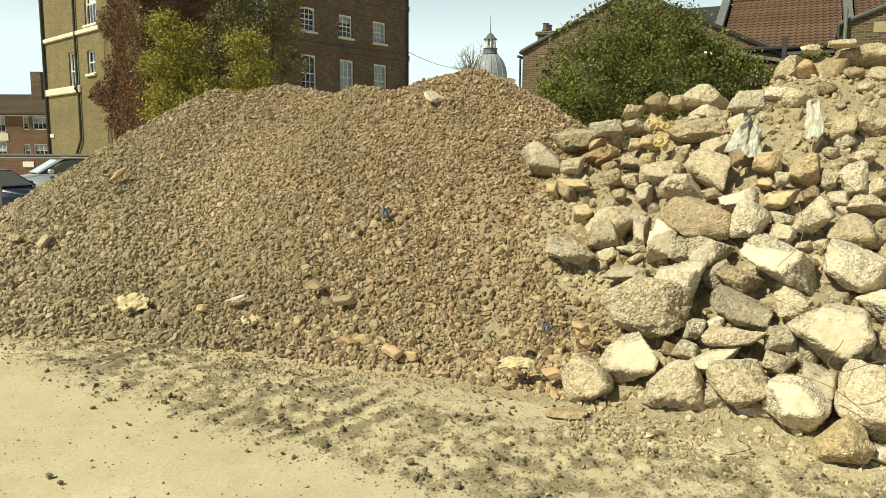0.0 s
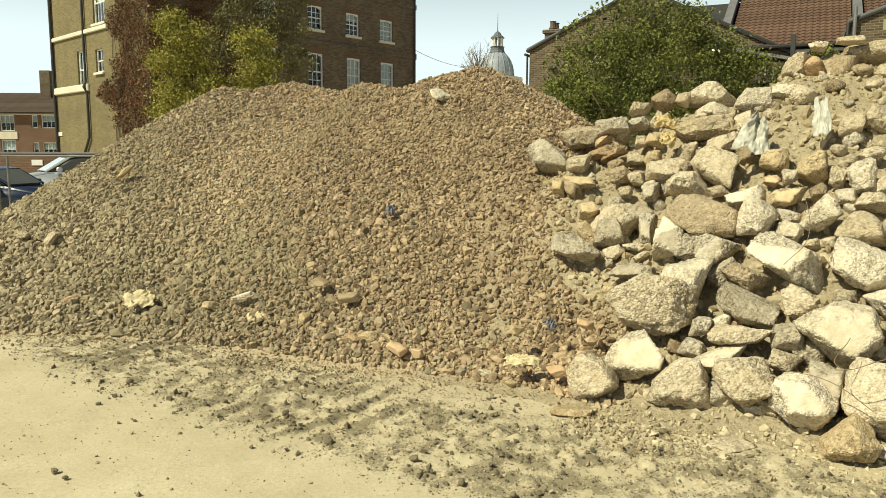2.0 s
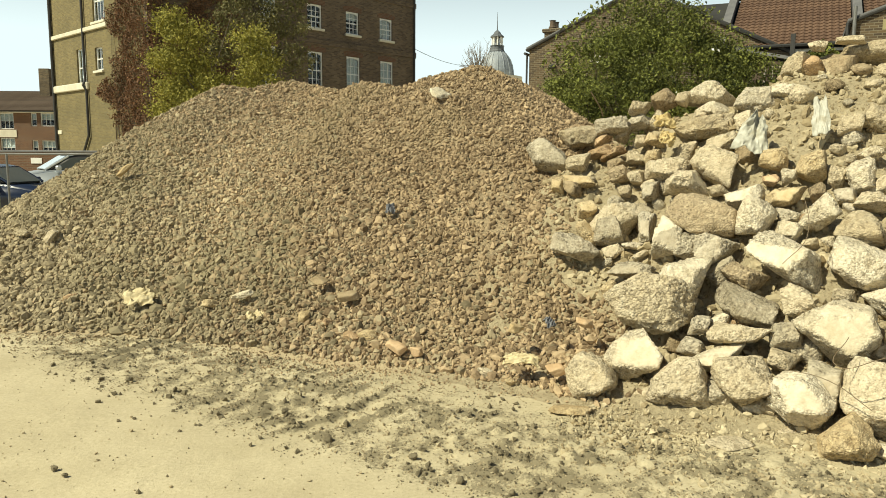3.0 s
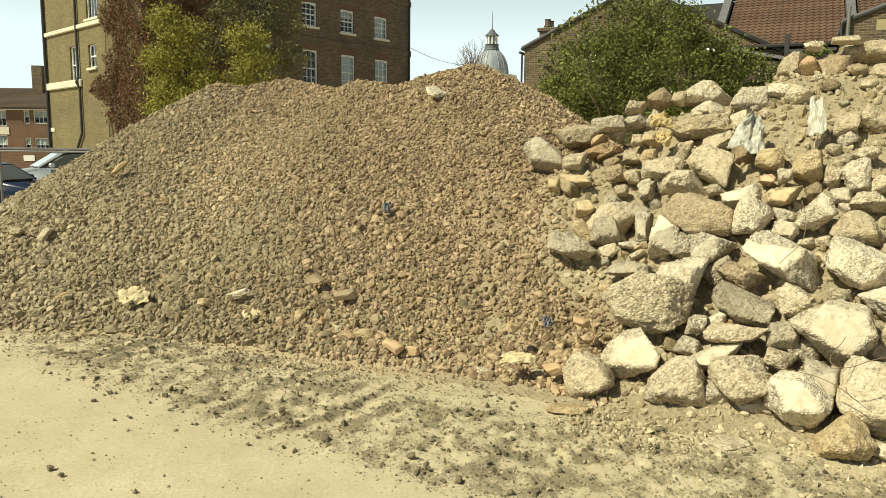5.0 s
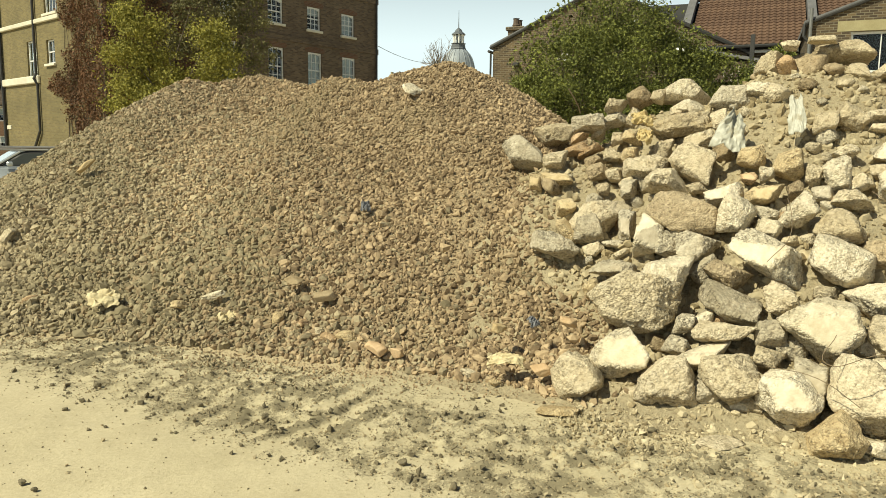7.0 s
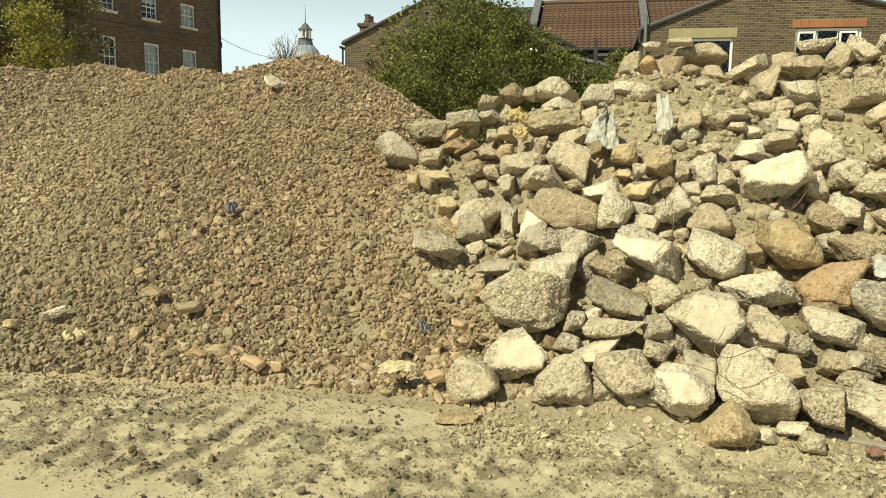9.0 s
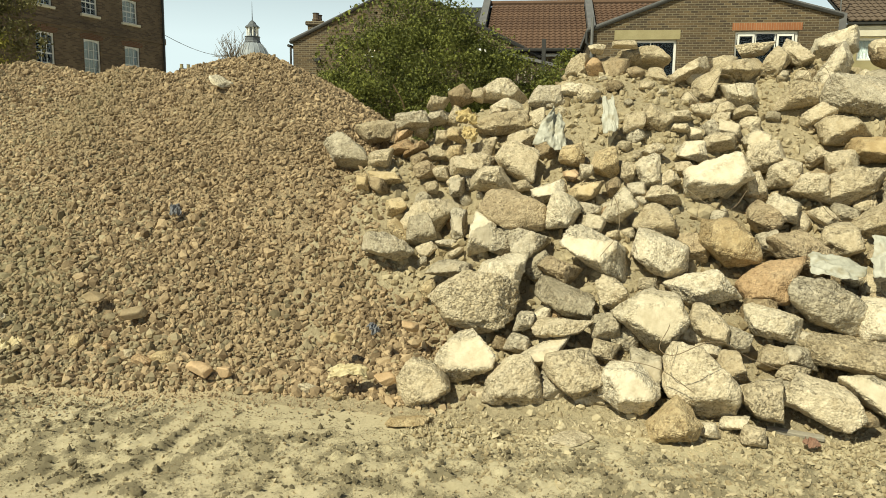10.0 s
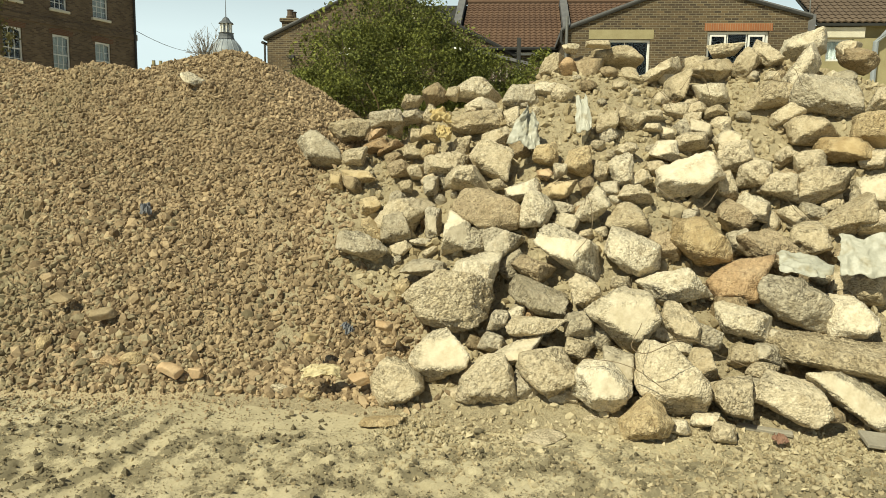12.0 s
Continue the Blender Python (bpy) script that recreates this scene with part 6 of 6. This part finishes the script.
part("fascia", box(0.55, 1.9, -0.03, 0.3, 5.46, 5.80, 0.01), STUCCO, h3, "pale rendered band")
part("upper_wall", box(0, 6.5, 0.31, 0.5, 5.46, 5.9), RENDER_OLIVE, h3)
tiled("roof", h3, pose(0.3, -0.15, 5.92), 6.4, 5.0, 2.9, TILE_BROWN, "brown concrete tile roof")
# added sheet behind the window, room darkness in its colour
part("shade_partition", box(0.1, 6.4, 1.6, 1.7, 0, 5.6), INTERIOR_SHADE, h3)
part("parapet", box(-0.02, 0.28, -0.1, 5.0, 5.3, 6.2), SLATE, h3)
part("waste_pipe", add_tube(bmesh.new(), [(2.2, -0.15, 3.4), (2.2, -0.15, 5.3), (2.5, -0.2, 5.62), (2.75, -0.2, 5.75)], 0.09, 8), LEAD, h3, "grey plastic waste pipe")
part("aerial_pole", add_tube(bmesh.new(), [(0.15, 0.1, 5.6), (0.1, 0.1, 8.2)], 0.02, 6), GALV, h3)

# ---- dome with lantern, far off ----
DOME = [(2.08, 10.8), (2.0, 11.6), (1.88, 12.2), (1.68, 12.75), (1.42, 13.2), (1.10, 13.58), (0.80, 13.8)]
dome = empty("domed_tower", pose(5.62, 90, 0), "distant grey lead dome with a white lantern and finial", "tower")
part("drum", lathe([(2.9, 0), (2.9, 10.4), (3.1, 10.5), (3.1, 10.8)], 16), STUCCO, dome)
part("roof", lathe(DOME, 16), LEAD, dome, "grey lead dome", True)
for k in range(16):
    a = 2 * math.pi * k / 16
    part("seam", add_tube(bmesh.new(), [(r * math.cos(a), r * math.sin(a), z) for r, z in DOME], 0.05, 5), LEAD, dome)
part("lantern_base", lathe([(0.95, 13.8), (0.84, 14.0), (0.80, 14.40), (0.92, 14.46)], 12), LEAD_DARK, dome, "dark lead collar")
for k in range(8):
    a = 2 * math.pi * k / 8
    part("column", add_tube(bmesh.new(), [(0.58 * math.cos(a), 0.58 * math.sin(a), 14.4), (0.58 * math.cos(a), 0.58 * math.sin(a), 15.5)], 0.10, 6), WHITE_PAINT, dome)
part("lantern_core", lathe([(0.28, 14.4), (0.28, 15.5)], 8), LEAD, dome)
part("lantern_roof", lathe([(0.85, 15.48), (0.80, 15.6), (0.48, 15.85), (0.34, 16.1), (0.10, 16.3)], 12), LEAD_DARK, dome, "dark lantern cap")
part("finial", add_tube(bmesh.new(), [(0, 0, 16.25), (0, 0, 17.2), (0, 0, 18.4)], [0.06, 0.04, 0.02], 6), LEAD_DARK, dome)

stack = empty("chimney_stack", pose(-1.4, 62, 0), "small distant chimney stack with pots above rooftops", "chimney")
part("shaft", box(-0.45, 0.45, -0.4, 0.4, 0, 7.7, 0.03), GABLE_BRICK, stack)
for k in (-0.25, 0.25):
    part("pot", lathe([(0.14, 7.7), (0.12, 8.0), (0.14, 8.05)], 8), RENDER_OLIVE, stack).location = (k, 0, 0)

# ---- low house, wall, fence and cars beyond the open end of the yard ----
far_house = empty("house", pose(-36.9, 60, 0), "distant two storey red brown brick house with white windows", "house")
FW = [(2.7, 3.2, 3.55, 4.6), (3.5, 4.7, 3.55, 4.6), (2.7, 3.2, 1.3, 2.4), (3.5, 4.7, 1.3, 2.4), (0.1, 1.3, 3.3, 4.6), (0.1, 1.3, 1.0, 2.6)]
part("wall", panel(5.6, 0, 4.75, FW, 0.3), RED_BRICK, far_house)
for xa, xb, za, zb in FW:
    window(far_house, pose(xa, 0, za), xb - xa, zb - za, 1 if xb - xa < 0.8 else 3, 2, 0.5, "casement", False)
part("panelling", box(-0.1, 1.5, -0.05, -0.003, 2.65, 3.25), STUCCO, far_house, "pale panel between windows")
part("eaves_board", box(-6.0, 5.9, -0.35, 0.0, 4.62, 4.72), STUCCO, far_house)
tiled("roof_slope", far_house, pose(-6.0, -0.4, 4.78), 11.9, 5.0, 1.98, TILE_BROWN, "brown tile roof")
part("left_wall", box(-6.0, -0.004, 0, 0.3, 0, 4.62), RED_BRICK, far_house)
# added near-black sheet that stands for the dark rooms inside
part("shade_partition", box(-5.9, 5.6, 1.6, 1.7, 0, 4.6), INTERIOR_SHADE, far_house)
part("chimney", box(1.9, 2.8, 3.0, 3.8, 6.0, 8.5, 0.03), GABLE_BRICK, far_house)
part("end_wall", prism([(0.3, 0), (9.4, 0), (9.4, 4.7), (4.7, 6.7), (0.3, 4.7)], 5.3, 5.6), RED_BRICK, far_house).matrix_local = Matrix(((0, 1, 0, 0), (1, 0, 0, 0), (0, 0, 1, 0), (0, 0, 0, 1)))

wall_low = empty("boundary_wall", pose(-30, 33, 0), "low dark brick boundary wall across the car park", "wall")
part("brickwork", box(0, 14.5, 0, 0.25, 0, 1.5), RED_BRICK, wall_low)
part("coping", box(-0.05, 14.55, -0.05, 0.30, 1.5, 1.6, 0.02), SLATE, wall_low)
part("sign", box(11.1, 11.6, -0.03, -0.003, 1.0, 1.25, 0.005), WHITE_PAINT, wall_low, "small white notice plate")

mesh_fence = empty("site_fence", pose(-10.4, 14, 0), "galvanised temporary mesh fence panel in a block foot", "fence")
for fx in (0.0, 1.72, 1.92, 3.6):
    part("post", add_tube(bmesh.new(), [(fx, 0, 0.05), (fx, 0, 1.52)], 0.021, 8), GALV, mesh_fence)
part("rail", add_tube(bmesh.new(), [(0, 0, 1.52), (3.6, 0, 1.52)], 0.018, 6), GALV, mesh_fence)
part("rail", add_tube(bmesh.new(), [(0, 0, 0.2), (3.6, 0, 0.2)], 0.018, 6), GALV, mesh_fence)
bm = bmesh.new()
for i in range(17):
    add_tube(bm, [(0.1 * i + 0.05, 0, 0.2), (0.1 * i + 0.05, 0, 1.5)], 0.0022, 4)
for i in range(6):
    add_tube(bm, [(0, 0, 0.35 + 0.2 * i), (1.72, 0, 0.35 + 0.2 * i)], 0.0022, 4)
part("mesh", bm, GALV, mesh_fence)
part("foot", box(-0.3, 0.3, -0.12, 0.12, 0, 0.13, 0.02), GREY, mesh_fence, "concrete block foot").location = (1.82, 0, 0)


def car(m, paint, label, screen):
    """A small hatchback, nose towards -x: body, cabin glass, wheels, lamps and mirrors."""
    c = empty("car", m, label, "car", "parked cars")
    side = [(-2.05, 0.30), (-2.1, 0.62), (-1.95, 0.80), (-1.05, 0.95), (-0.9, 0.98), (1.75, 1.0), (1.95, 0.85), (1.98, 0.45), (1.9, 0.28)]
    bm = prism(side, -0.84, 0.84)
    bmesh.ops.bevel(bm, geom=[e for e in bm.edges], offset=0.06, segments=3, affect="EDGES")
    part("body", bm, paint, c, smooth=True)
    cab = [(-0.98, 0.96), (-0.32, 1.40), (0.0, 1.46), (1.1, 1.44), (1.45, 1.34), (1.86, 0.98)]
    bm = prism(cab, -0.70, 0.70)
    bmesh.ops.bevel(bm, geom=[e for e in bm.edges], offset=0.05, segments=3, affect="EDGES")
    part("cabin", bm, PIPE, c, smooth=True)
    part("roof_panel", prism([(-0.30, 1.41), (0.0, 1.47), (1.1, 1.45), (1.44, 1.36), (1.44, 1.39), (1.1, 1.49), (0.0, 1.51), (-0.32, 1.445)], -0.66, 0.66), paint, c)
    part("windscreen", prism([(-0.95, 1.0), (-0.36, 1.39), (-0.38, 1.42), (-0.98, 1.03)], -0.62, 0.62), screen, c, "raked windscreen")
    for sy in (-1, 1):
        for x0, x1, x2, x3 in ((-0.78, -0.22, 0.42, 0.42), (0.50, 0.50, 1.12, 1.45)):
            p = [(x0, 1.0), (x1, 1.36), (x2, 1.38), (x3, 1.0)]
            part("side_window", prism(p, min(sy * 0.70, sy * 0.715), max(sy * 0.70, sy * 0.715)), CAR_GLASS, c)
        part("pillar", add_tube(bmesh.new(), [(-0.98, sy * 0.70, 1.0), (-0.30, sy * 0.67, 1.42)], 0.035, 6), paint, c)
        part("mirror", box(-0.72, -0.56, sy * 0.95 - 0.1, sy * 0.95 + 0.1, 1.0, 1.13, 0.03), paint, c)
        part("headlight", box(-2.09, -1.95, sy * 0.62 - 0.16, sy * 0.62 + 0.16, 0.62, 0.76, 0.03), GLASS, c)
    for wx in (-1.3, 1.25):
        for sy in (-1, 1):
            wh = new("wheel")
            wh.parent = c
            wh.matrix_local = pose(wx, sy * 0.78, 0.31, 90)
            part("tyre", lathe([(0.2, -0.1), (0.29, -0.1), (0.31, -0.06), (0.31, 0.06), (0.29, 0.1), (0.2, 0.1)], 20), RUBBER, wh)
            part("rim", lathe([(0.06, -0.104), (0.19, -0.104), (0.2, 0.0), (0.19, 0.104), (0.06, 0.104)], 12), ALLOY, wh)
    return c


car(pose(-10.95, 17.4, 0, 0, 0, 176) @ Matrix.Diagonal((0.90, 0.90, 0.83, 1)), PAINT_BLUE, "dark navy hatchback parked beyond the heap", CAR_GLASS)
car(pose(-12.1, 23.6, 0, 0, 0, 38), PAINT_SILVER, "pale silver hatchback parked behind a dark car", SKY_SCREEN)
